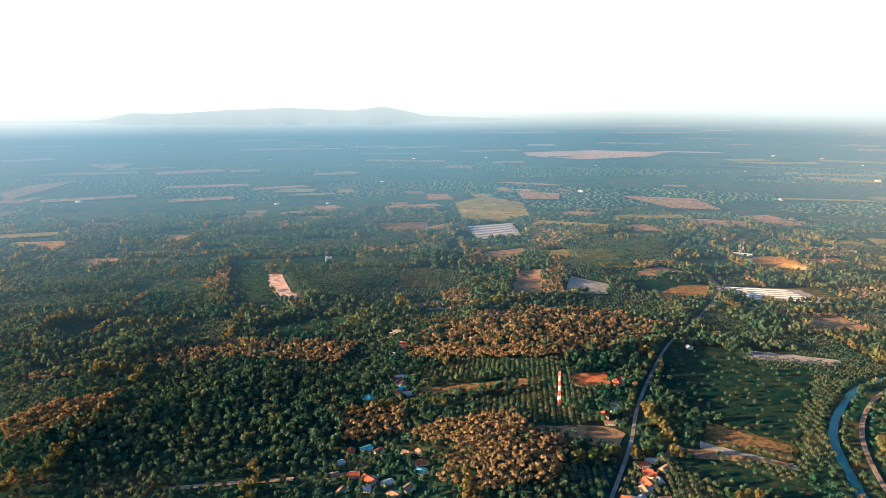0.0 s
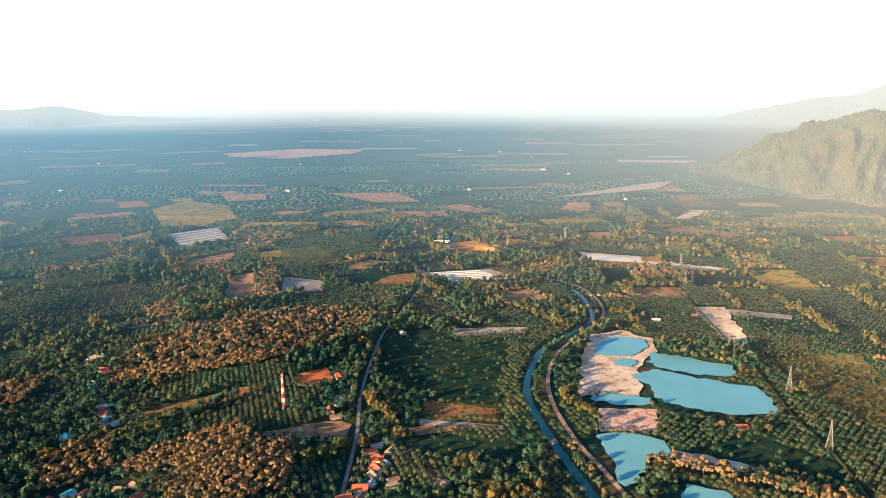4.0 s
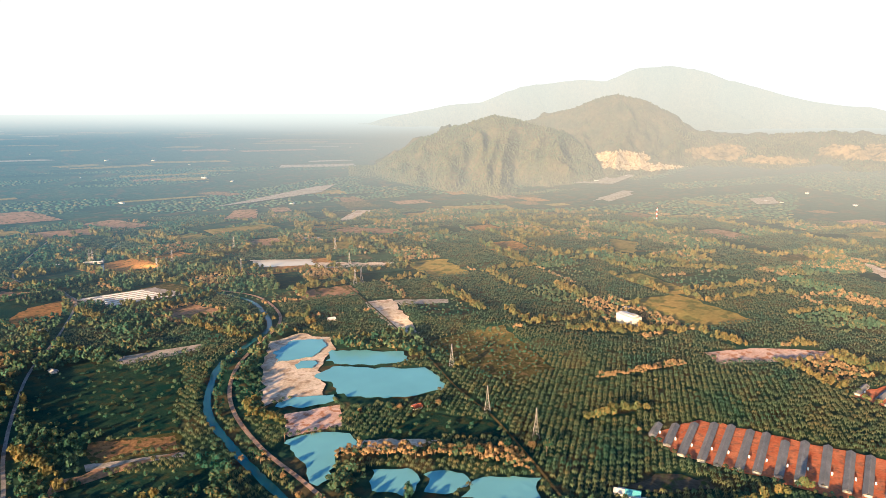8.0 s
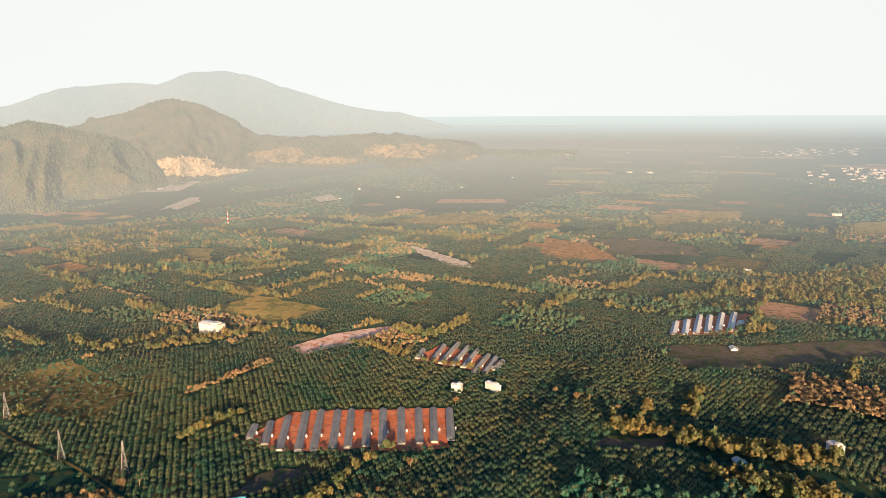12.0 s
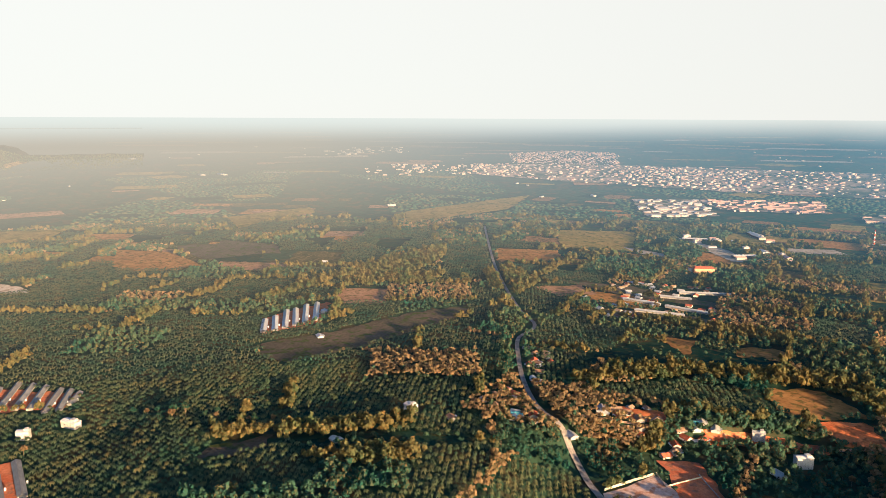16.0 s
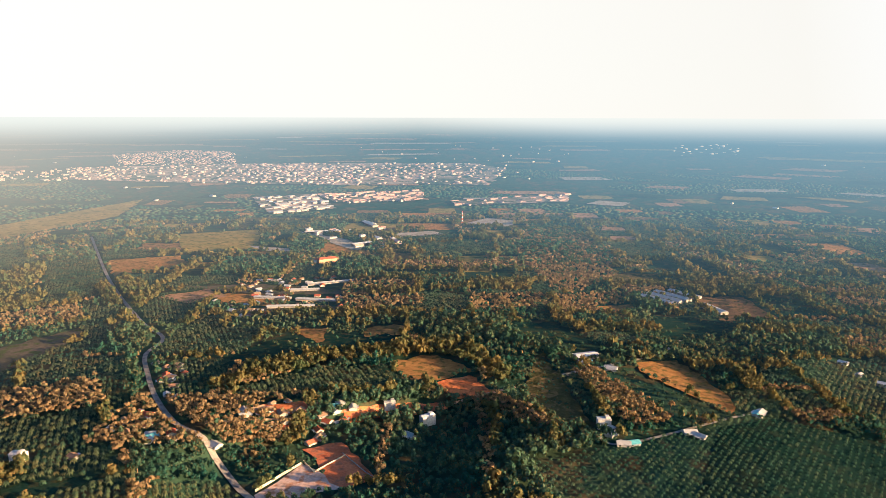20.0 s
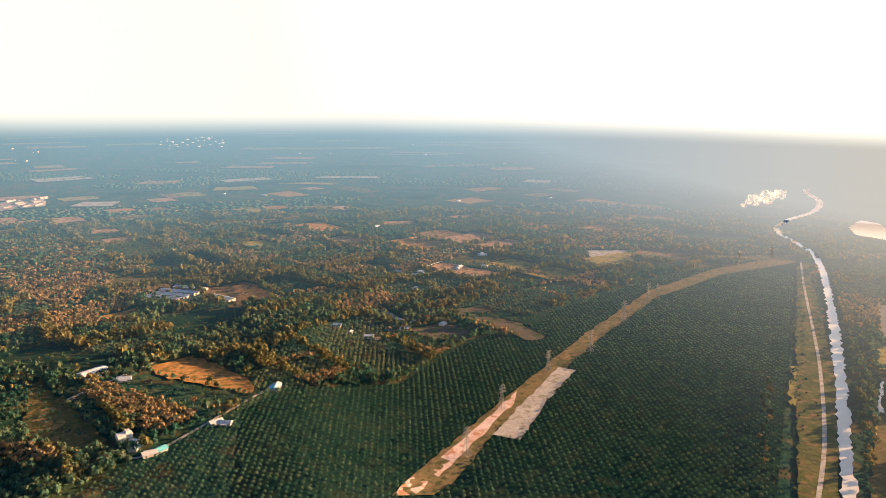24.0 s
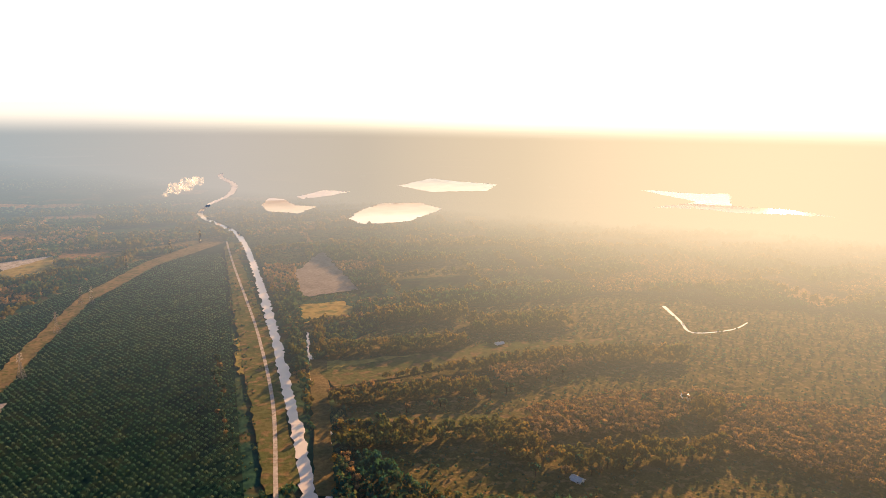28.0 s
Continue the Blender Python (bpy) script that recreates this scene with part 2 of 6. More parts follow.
# far copy, painted lighter and golder to lift the middle distance
material("palm_leaf_far", (0.038, 0.090, 0.064), (0.084, 0.116, 0.066), 0.01, c=(0.155, 0.125, 0.052), leaf=0.1, island=True, rare=0.9, far=True)
LEAF = ((0.020, 0.076, 0.062), (0.054, 0.100, 0.066))
# third colour: sunlit gold painted onto some of the leaf sprays
material("tree_leaf", *LEAF, 0.008, c=(0.19, 0.120, 0.042), leaf=0.18, island=True, rare=3.2, far=True)
# far copy of the tree leaves with more of the painted gold
material("tree_leaf_far", (0.022, 0.076, 0.060), (0.062, 0.104, 0.064), 0.008, c=(0.22, 0.145, 0.052), leaf=0.18, island=True, far=True)
RUBBER = ((0.175, 0.130, 0.075), (0.25, 0.175, 0.090))
material("rubber_leaf", *RUBBER, 0.01, c=(0.055, 0.082, 0.045), leaf=0.15, island=True, far=True)
material("rubber_leaf_far", *RUBBER, 0.01, c=(0.055, 0.082, 0.045), leaf=0.15, island=True, far=True)


def water(name, body, rough=0.06):
    m = bpy.data.materials.new(name); m.use_nodes = True
    n, l = m.node_tree.nodes, m.node_tree.links
    p = n["Principled BSDF"]
    p.inputs["Roughness"].default_value, p.inputs["IOR"].default_value = rough, 1.33
    geo = n.new("ShaderNodeNewGeometry")
    t = n.new("ShaderNodeTexNoise"); t.inputs["Scale"].default_value = 0.015; t.inputs["Detail"].default_value = 3
    l.new(geo.outputs["Position"], t.inputs["Vector"])
    k = n.new("ShaderNodeMix"); k.data_type = "RGBA"
    l.new(t.outputs["Fac"], k.inputs[0])
    k.inputs[6].default_value, k.inputs[7].default_value = (*[v * 0.85 for v in body], 1), (*[v * 1.15 for v in body], 1)
    l.new(k.outputs[2], p.inputs["Base Color"])
    r = n.new("ShaderNodeTexNoise"); r.inputs["Scale"].default_value = 0.5
    l.new(geo.outputs["Position"], r.inputs["Vector"])
    bp = n.new("ShaderNodeBump"); bp.inputs["Strength"].default_value = 0.15; bp.inputs["Distance"].default_value = 0.05
    l.new(r.outputs["Fac"], bp.inputs["Height"]); l.new(bp.outputs[0], p.inputs["Normal"])
    MATS[name] = m
    return m


water("pond_water", (0.15, 0.35, 0.39))
water("river_water", (0.03, 0.115, 0.11), 0.2)
# pale body colour: part of the bright sky reflection is painted in
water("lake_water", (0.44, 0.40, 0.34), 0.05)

# ---- the lie of the land: flat; beyond 2.8 km drawn in along the camera's sight lines onto a rim that closes the view as the horizon ----
NEAR, RIM = 2800.0, 2000.0


def shrink(x, y):
    d = np.maximum(np.hypot(x, y), 1e-6)
    return np.where(d > NEAR, (NEAR + RIM * (1 - NEAR / d)) / d, 1.0)


def lay(x, y, z=0.0):
    """Where a spot of the plan comes to lie: slid towards the camera along its sight line, for its swell of the ground
    and for the rim, to keep its place in the view; places far out sit closer and higher, and smaller in step.
    """
    x, y = np.asarray(x, float), np.asarray(y, float)
    s = shrink(x, y) * (1 - relief_at(x, y) / EYE)
    return np.stack([x * s, y * s, EYE * (1 - s) + z * s], -1)


def mesh_of(name, verts, faces, mat, smooth=False):
    """One mesh from arrays; faces is an (n, 3) or (n, 4) array."""
    me = bpy.data.meshes.new(name)
    verts, faces = np.asarray(verts, np.float32), np.asarray(faces, np.int32)
    k = faces.shape[1]
    me.vertices.add(len(verts)); me.vertices.foreach_set("co", verts.ravel())
    me.loops.add(faces.size); me.loops.foreach_set("vertex_index", faces.ravel())
    me.polygons.add(len(faces)); me.polygons.foreach_set("loop_start", np.arange(0, faces.size, k, dtype=np.int32))
    if smooth: me.polygons.foreach_set("use_smooth", np.ones(len(faces), bool))
    me.update(calc_edges=True)
    me.materials.append(MATS[mat])
    return me


def grid_faces(rows, cols, close=False):
    i, j = np.meshgrid(np.arange(rows - 1), np.arange(cols if close else cols - 1), indexing="ij")
    k = (j + 1) % cols
    return np.stack([i * cols + j, i * cols + k, (i + 1) * cols + k, (i + 1) * cols + j], -1).reshape(-1, 4)


# a raster of what grows where, 4 m a cell
CELL, HALF = 4.0, 3800.0
NC = int(2 * HALF / CELL)
flat_land = np.zeros((NC, NC), bool)
grow = np.zeros((NC, NC), np.uint8)      # 0 mixed, 1 open, 2 palm, 3 rubber, 4 sparse, 5 young palm, 6 belt, 7 meadow
gx = (np.arange(NC) + 0.5) * CELL - HALF
GX, GY = np.meshgrid(gx, gx)             # row is y, column is x


def inside(px, py, poly):
    hit = np.zeros(px.shape, bool)
    for (x0, y0), (x1, y1) in zip(poly, poly[1:] + poly[:1]):
        if y0 != y1:
            hit ^= ((y0 > py) != (y1 > py)) & (px < (x1 - x0) * (py - y0) / (y1 - y0) + x0)
    return hit


def paint(poly, code, keep_flat=False):
    xs, ys = zip(*poly)
    a, b = np.clip([(min(xs) + HALF) / CELL, (max(xs) + HALF) / CELL + 1], 0, NC).astype(int)
    c, d = np.clip([(min(ys) + HALF) / CELL, (max(ys) + HALF) / CELL + 1], 0, NC).astype(int)
    if a < b and c < d:
        part_of = grow[c:d, a:b]
        within = inside(GX[c:d, a:b], GY[c:d, a:b], poly)
        part_of[within] = code
        if keep_flat: flat_land[c:d, a:b] |= within


def ragged(poly, step=14.0, wobble=0.12, seed=0, torn=0.6):
    """The outline with soft, uneven edges."""
    rng = random.Random(seed)
    size = math.sqrt(abs(sum(x0 * y1 - x1 * y0 for (x0, y0), (x1, y1) in zip(poly, poly[1:] + poly[:1]))) / 2)
    step = max(step, size / 25)
    out = []
    for (x0, y0), (x1, y1) in zip(poly, poly[1:] + poly[:1]):
        d = math.hypot(x1 - x0, y1 - y0)
        n = max(1, int(d / step))
        for i in range(n):
            f = i / n
            w = rng.gauss(0, torn) * min(step * 0.5, size * wobble)
            out.append((x0 + (x1 - x0) * f - (y1 - y0) / max(d, 1) * w, y0 + (y1 - y0) * f + (x1 - x0) / max(d, 1) * w))
    return out


def sheet(name, poly, z, mat, smooth=False):
    bm = bmesh.new()
    bm.faces.new([bm.verts.new((x, y, 0)) for x, y in poly])
    bmesh.ops.triangulate(bm, faces=bm.faces[:])
    far_out = max(math.hypot(x, y) for x, y in poly)
    longest = max(22.0, far_out / 60) if far_out < NEAR else 200.0
    for _ in range(5 if far_out < NEAR else 2):
        bmesh.ops.subdivide_edges(bm, edges=[e for e in bm.edges if e.calc_length() > longest], cuts=1)
        bmesh.ops.triangulate(bm, faces=[f for f in bm.faces if len(f.verts) > 4])
    z = z + (6 if far_out > NEAR else 0.5)
    for v in bm.verts:
        v.co = lay(v.co.x, v.co.y, z)
    bmesh.ops.recalc_face_normals(bm, faces=bm.faces[:])
    if bm.faces and bm.faces[0].normal.z < 0:
        bmesh.ops.reverse_faces(bm, faces=bm.faces[:])
    me = bpy.data.meshes.new(name)
    bm.to_mesh(me); bm.free()
    me.materials.append(MATS[mat])
    return new(name, me)


LOOKS = {
    "red": ("bare_field", "bare red laterite earth field"), "redyard": ("bare_yard", "red laterite yard, worn by wheels"),
    "yellow": ("grass_field", "dry yellow-green grass field"), "earth": ("bare_field", "bare brown earth field between trees"),
    "pinkearth": ("bare_field", "wide cleared pinkish earth field far off"), "pale": ("bare_ground", "pale grey bare ground strip"),
    "orange": ("crop_field", "sunlit orange-brown crop field"), "scrub": ("scrub_field", "rough scrub field with low bushes"),
    "grass": ("meadow", "dark green, shade-painted grass meadow"), "terrace": ("terraced_field", "brown terraced field with planted rows"),
    "sand": ("sand_flat", "pale sand flat beside dug ponds"), "dark": ("ploughed_field", "dark bare field among trees"),
    "pinksand": ("sand_yard", "pinkish white sandy ground"), "corridor": ("power_line_clearing", "orange-brown grass clearing under a power line"),
    "bank": ("canal_bank", "brown and yellow rough grassland by the canal"), "bank2": ("canal_bank", "dark grassy canal bank with puddles"),
    "town_ground": ("town_ground", "pale streets and yards of a town, broken by trees"),
    "greyfield": ("bare_field", "levelled grey-brown field"),
}
COUNT = [0]


def patch(kind, poly):
    """A field of the plan: nothing tall grows on it."""
    COUNT[0] += 1
    name, label = LOOKS[kind]
    paint(poly, {"scrub": 4, "grass": 7}.get(kind, 1), True)
    ob = sheet(name, ragged(poly, seed=COUNT[0], torn=0.2 if kind in ("corridor", "bank", "bank2", "pinksand", "pale") else 0.45), 0.25 + 0.012 * COUNT[0], kind)
    return tagged(ob, label, "field", kind="structure")


def smooth_line(pts, step):
    """Points along a soft curve through pts."""
    p = np.array([pts[0], *pts, pts[-1]], float)
    out = []
    for i in range(1, len(p) - 2):
        n = max(2, int(np.hypot(*(p[i + 1] - p[i])) / step))
        for t in np.arange(n) / n:
            a, b, c, d = p[i - 1:i + 3]
            out.append(0.5 * (2 * b + (c - a) * t + (2 * a - 5 * b + 4 * c - d) * t ** 2 + (3 * b - a - 3 * c + d) * t ** 3))
    out.append(p[-1])
    return np.array(out)


def ribbon(name, pts, width, z, mat, label, category, clear=2.0, step=8.0, rough=0.0, seed=1, kind="structure"):
    """A road or stream along a curve, with a width that may change from end to end."""
    c = smooth_line(pts, step)
    t = np.gradient(c, axis=0)
    t /= np.maximum(np.hypot(*t.T), 1e-6)[:, None]
    side = np.stack([-t[:, 1], t[:, 0]], 1)
    w = np.interp(np.linspace(0, 1, len(c)), np.linspace(0, 1, len(width)), width)[:, None] / 2 if isinstance(width, (list, tuple)) else np.full((len(c), 1), width / 2)
    rng = np.random.RandomState(seed)
    a = c + side * w * (1 + rough * rng.uniform(-1, 1, (len(c), 1)))
    b = c - side * w * (1 + rough * rng.uniform(-1, 1, (len(c), 1)))
    far = np.hypot(*c.T) > NEAR
    v = np.stack([lay(a[:, 0], a[:, 1], np.where(far, z + 5, z)), lay(b[:, 0], b[:, 1], np.where(far, z + 5, z))], 1).reshape(-1, 3)
    i = np.arange(len(c) - 1) * 2
    ob = new(name, mesh_of(name, v, np.stack([i, i + 1, i + 3, i + 2], 1), mat, True))
    for k in range(0, len(c)):
        r = float(w[k, 0]) + clear
        x0, y0 = c[k]
        s = max(1, int(r / CELL) + 1)
        ix, iy = int((x0 + HALF) / CELL), int((y0 + HALF) / CELL)
        if s < ix < NC - s and s < iy < NC - s:
            win = np.s_[iy - s:iy + s + 1, ix - s:ix + s + 1]
            grow[win][np.hypot(GX[win] - x0, GY[win] - y0) < r] = 1
    return tagged(ob, label, category, kind=kind)


def pond(poly, label, mat="pond_water", seed=3, name="pond"):
    for back in (0, 14, 28):            # low growth on the sunny bank
        paint([(x - back, y - back * 0.16) for x, y in poly], 1)
    ob = sheet(name, ragged(poly, 9.0, seed=seed), 9.0 if math.hypot(*poly[0]) > 2200 else 1.7, mat)
    return tagged(ob, label, "pond", kind="structure")


# ---- what grows where ----
AZ = np.degrees(np.arctan2(GX, GY)) % 360
DIST = np.hypot(GX, GY)


def field_noise(scale, seed, octaves=3):
    """Smooth noise over the raster, about 0 to 1."""
    rng = np.random.RandomState(seed)
    total, amp = np.zeros((NC, NC)), 1.0
    for _ in range(octaves):
        n = int(2 * HALF / scale) + 3
        g = rng.rand(n, n)
        u = (gx + HALF) / scale
        i = u.astype(int); f = u - i; f = f * f * (3 - 2 * f)
        a = g[i][:, i] * (1 - f)[None] + g[i][:, i + 1] * f[None]
        b = g[i + 1][:, i] * (1 - f)[None] + g[i + 1][:, i + 1] * f[None]
        total += amp * (a * (1 - f)[:, None] + b * f[:, None])
        amp *= 0.5; scale /= 2.1
    return (total - total.min()) / (total.max() - total.min())


def strip_noise(long, wide, azimuth, seed, octaves=2):
    """Noise drawn out along a compass direction: tree belts, rows and narrow fields."""
    a = radians(azimuth)
    u = GX * math.sin(a) + GY * math.cos(a) + 2 * HALF
    v = GX * math.cos(a) - GY * math.sin(a) + 2 * HALF
    rng = np.random.RandomState(seed)
    total, amp = 0.0, 1.0
    for _ in range(octaves):
        g = rng.rand(int(4 * HALF / long) + 3, int(4 * HALF / wide) + 3)
        i, j = (u / long).astype(int), (v / wide).astype(int)
        f, h = u / long - i, v / wide - j
        f, h = f * f * (3 - 2 * f), h * h * (3 - 2 * h)
        total = total + amp * ((g[i, j] * (1 - f) + g[i + 1, j] * f) * (1 - h) + (g[i, j + 1] * (1 - f) + g[i + 1, j + 1] * f) * h)
        amp *= 0.5; long /= 2; wide /= 2
    return total / (2 - 2 * amp)


# ---- rolling ground: swells under plantations and woods, level by water, yards, farms and in the flat south-west ----
NORTH_RIVER = [(1251, 2322), (1094, 2197), (972, 2078), (867, 1916), (803, 1759), (840, 1680), (868, 1600), (863, 1385), (867, 1249), (824, 1136), (770, 1052), (689, 1004), (603, 955), (533, 878), (484, 806), (455, 724), (431, 636), (410, 542), (395, 470), (340, 330)]
SWELLS = [(-300, 1610, 230, 30), (150, 1230, 150, 24), (70, 760, 95, 14), (-480, 900, 190, 12), (-720, 1330, 260, 16), (-120, 2000, 260, 22), (330, 1790, 170, 18), (1050, -250, 150, 16), (620, -250, 130, 16), (980, -560, 140, 16), (330, -1180, 150, 18), (560, -1130, 170, 20), (760, -1380, 190, 18), (60, -1220, 120, 14)]
LEVEL = [(640, 700, 330), (840, 190, 130), (1110, 70, 120), (1335, -400, 140), (725, 1470, 130), (480, -550, 95), (10, 2360, 330), (320, -1550, 120), (1555, -2080, 80), (1315, -1730, 60), (1585, -1830, 60), (775, 1915, 80), (1213, 535, 45), (1155, 1500, 110), (979, 9, 30), (1234, -1467, 60), (454, -732, 30)]


def ease(v, lo, hi):
    f = np.clip((v - lo) / (hi - lo), 0, 1)
    return f * f * (3 - 2 * f)


coarse = field_noise(560, 51, 2)
HEIGHT = 30.0 * ease(coarse, 0.22, 0.88)
for hx, hy, hr, hh in SWELLS:
    HEIGHT += hh * np.exp(-((GX - hx) ** 2 + (GY - hy) ** 2) / hr ** 2)
for hx, hy, hr in LEVEL:
    HEIGHT *= ease(np.hypot(GX - hx, GY - hy), hr, hr + 130)
for (ax, ay), (bx, by) in zip(NORTH_RIVER, NORTH_RIVER[1:]):
    f = np.clip(((GX - ax) * (bx - ax) + (GY - ay) * (by - ay)) / ((bx - ax) ** 2 + (by - ay) ** 2), 0, 1)
    HEIGHT *= ease(np.hypot(GX - ax - f * (bx - ax), GY - ay - f * (by - ay)), 15, 130) * 0.9 + 0.1
HEIGHT *= np.clip(950 / np.maximum(DIST, 1), 0.2, 1.0) * ease(-DIST, -3500, -2500) * ease(np.abs((AZ - 231 + 180) % 360 - 180), 42, 56) * ease(DIST, 350, 640)
HEIGHT = HEIGHT.astype(np.float32)


def relief_at(x, y):
    """Height of the ground at spots of the plan."""
    u, v = (np.clip((np.asarray(w, float) + HALF) / CELL - 0.5, 0, NC - 2) for w in (x, y))
    i, j = u.astype(int), v.astype(int)
    f, g = u - i, v - j
    return (HEIGHT[j, i] * (1 - f) + HEIGHT[j, i + 1] * f) * (1 - g) + (HEIGHT[j + 1, i] * (1 - f) + HEIGHT[j + 1, i + 1] * f) * g


wild2 = field_noise(140, 9)
belts_e = strip_noise(320, 55, 150, 21)
belts_s = strip_noise(260, 60, 62, 22)
belts_w = strip_noise(340, 42, 322, 23)
belts_n = strip_noise(280, 75, 85, 24)
east, south, west, north = (AZ > 36) & (AZ < 124), (AZ >= 124) & (AZ < 205), (AZ >= 205) & (AZ < 330), (AZ <= 36) | (AZ >= 330)
grow[east] = 2
grow[(DIST > 1500) & (wild2 > 0.72) & (AZ < 215)] = 3
# parcels: rectangles of one crop each, cut again and again out of the plain, some edged by a line of trees
OPEN = {"yellow": [], "orange": [], "earth": [], "scrub": [], "grass": [], "terrace": []}
MIX = {  # chances of mixed trees, palms, rubber trees, bushes, open ground
    "east": (0.17, 0.50, 0.15, 0.07, 0.11), "south": (0.24, 0.24, 0.18, 0.10, 0.24),
    "west": (0.42, 0.10, 0.20, 0.12, 0.16), "north": (0.50, 0.20, 0.12, 0.07, 0.11)}


def split_land(x0, y0, x1, y1, rng):
    w, h = x1 - x0, y1 - y0
    if max(w, h) < rng.uniform(110, 330) and min(w, h) < 170:
        return [(x0, y0, x1, y1)]
    f = rng.uniform(0.36, 0.64)
    if w > h * rng.uniform(0.6, 1.1):
        m = x0 + w * f
        return split_land(x0, y0, m, y1, rng) + split_land(m, y0, x1, y1, rng)
    m = y0 + h * f
    return split_land(x0, y0, x1, m, rng) + split_land(x0, m, x1, y1, rng)


def parcels(side, a0, a1, turn, seed):
    rng = random.Random(seed)
    c, s = math.cos(radians(turn)), math.sin(radians(turn))
    place = lambda u, v: (u * c - v * s + rng.uniform(-5, 5), u * s + v * c + rng.uniform(-5, 5))
    for x0, y0, x1, y1 in split_land(-HALF, -HALF, HALF, HALF, rng):
        u, v = (x0 + x1) / 2, (y0 + y1) / 2
        x, y = u * c - v * s, u * s + v * c
        d, a = math.hypot(x, y), math.degrees(math.atan2(x, y)) % 360
        if not (560 < d < 3700 and (a - a0) % 360 < (a1 - a0) % 360): continue
        ring = [place(x0, y0), place(x1, y0), place(x1, y1), place(x0, y1)]
        kind = rng.choices((0, 2, 3, 4, 1), MIX[side])[0]
        if side == "north" and d < 1700 and kind == 3: kind = 0
        if d < 1400 and kind in (1, 3, 4) and rng.random() < (0.93 if side == "east" else 0.9): kind = 2 if side == "east" else 0
        paint(ring, kind)
        if kind == 1:
            OPEN[rng.choice(("scrub", "grass", "yellow", "grass", "terrace") if side == "west" else ("yellow", "orange", "earth", "scrub", "grass", "terrace", "grass"))].append(ragged(ring, 16, 0.04, rng.randint(1, 9999)))
        for (p, q), (r, t) in zip(ring, ring[1:] + ring[:1]):
            if rng.random() < {"east": 0.1 if d < 1250 else 0.2, "north": 0.16}.get(side, 0.42):
                k = rng.uniform(8, 19) / max(math.hypot(r - p, t - q), 1)
                paint([(p, q), (r, t), (r - (t - q) * k, t + (r - p) * k), (p - (t - q) * k, q + (r - p) * k)], rng.choice((6, 6, 6, 3)))


parcels("north", 320, 36, 6, 61)
parcels("east", 36, 124, -28, 62)
parcels("south", 124, 205, 31, 63)
parcels("west", 205, 320, 52, 64)
for belts, where, least in ((belts_e, east, 0.80), (belts_s, south, 0.72), (belts_w, west, 0.72), (belts_n, north, 0.86)):
    grow[(belts > least) & where & (DIST > 1250) & (grow != 1) & ((AZ < 198) | (AZ > 300) | (DIST > 1750))] = 6
for kind, rings_of in OPEN.items():
    verts, faces = [], []
    for ring in rings_of:
        b, n = len(verts), len(ring)
        mx, my = sum(p[0] for p in ring) / n, sum(p[1] for p in ring) / n
        steps = 7
        for k in range(1, steps + 1):
            verts += [(mx + (x - mx) * k / steps, my + (y - my) * k / steps) for x, y in ring]
        verts.append((mx, my))
        for i in range(n):
            j = (i + 1) % n
            faces.append((b + steps * n, b + i, b + j))
            for k in range(steps - 1):
                p, q = b + k * n, b + (k + 1) * n
                faces += [(p + i, q + i, q + j), (p + i, q + j, p + j)]
    verts = np.array(verts)
    tagged(new("small_fields", mesh_of("small_fields", lay(verts[:, 0], verts[:, 1], 0.6), faces, kind)), LOOKS[kind][1] + "s, many across the plain", "fields", kind="stuff")

# plantations
paint([(121, -921), (63, -986), (-96, -975), (-223, -1130), (-493, -1343), (-732, -1509), (-966, -1632), (-1239, -1638), (-713, -945), (-405, -534), (-200, -420), (150, -560), (300, -700)], 5, True)
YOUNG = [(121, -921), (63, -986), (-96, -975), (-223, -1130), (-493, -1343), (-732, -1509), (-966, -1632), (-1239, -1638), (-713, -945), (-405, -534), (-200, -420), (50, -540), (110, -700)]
tagged(sheet("plantation_ground", YOUNG, 0.24, "palm_gap_ground"), "near-black ground sheet that darkens the gaps between young oil palms", "ground", kind="structure")
paint([(-54, 1074), (-35, 1220), (173, 1372), (355, 1338), (376, 1184), (281, 1120), (151, 1073)], 3)
paint([(-43, 1025), (151, 1073), (153, 1019), (-33, 964)], 2)
paint([(4, 908), (108, 926), (198, 861), (182, 820), (86, 859)], 2)
paint([(-46, 814), (87, 871), (113, 813), (44, 769), (-38, 784)], 3)
paint([(-137, 855), (-54, 890), (-49, 806), (-118, 770)], 3)
paint([(-9, 693), (17, 769), (83, 826), (153, 776), (125, 692), (56, 668)], 3)
paint([(-509, 1078), (-363, 1175), (-142, 1158), (-165, 1050), (-334, 1077), (-473, 1016)], 3)
paint([(-568, 833), (-533, 902), (-449, 940), (-481, 832), (-517, 772)], 3)
paint([(-388, 1527), (-263, 1723), (23, 1719), (74, 1601), (-5, 1452), (-297, 1455)], 2)
paint([(-300, 1975), (-106, 2014), (-41, 2101), (27, 2012), (-101, 1916)], 3)
paint([(260, 2245), (345, 2540), (458, 2473), (471, 2241), (285, 1967)], 3)
paint([(201, 1450), (265, 1716), (320, 1926), (297, 1655), (270, 1496)], 3)
paint([(-5, 1499), (58, 1523), (64, 1365), (18, 1346)], 3)
paint([(39, 2983), (225, 3214), (363, 3051), (229, 2925), (81, 2762)], 3)
paint([(372, 2095), (696, 2138), (623, 1811), (327, 1748)], 2)
paint([(469, 1045), (624, 1020), (406, 691), (301, 703)], 2)
paint([(501, 1211), (389, 1231), (368, 1169), (49, 1160), (63, 1329), (227, 1375)], 3)
paint([(413, 659), (483, 615), (543, 570), (654, 419), (617, 374), (603, 450), (532, 540)], 3)
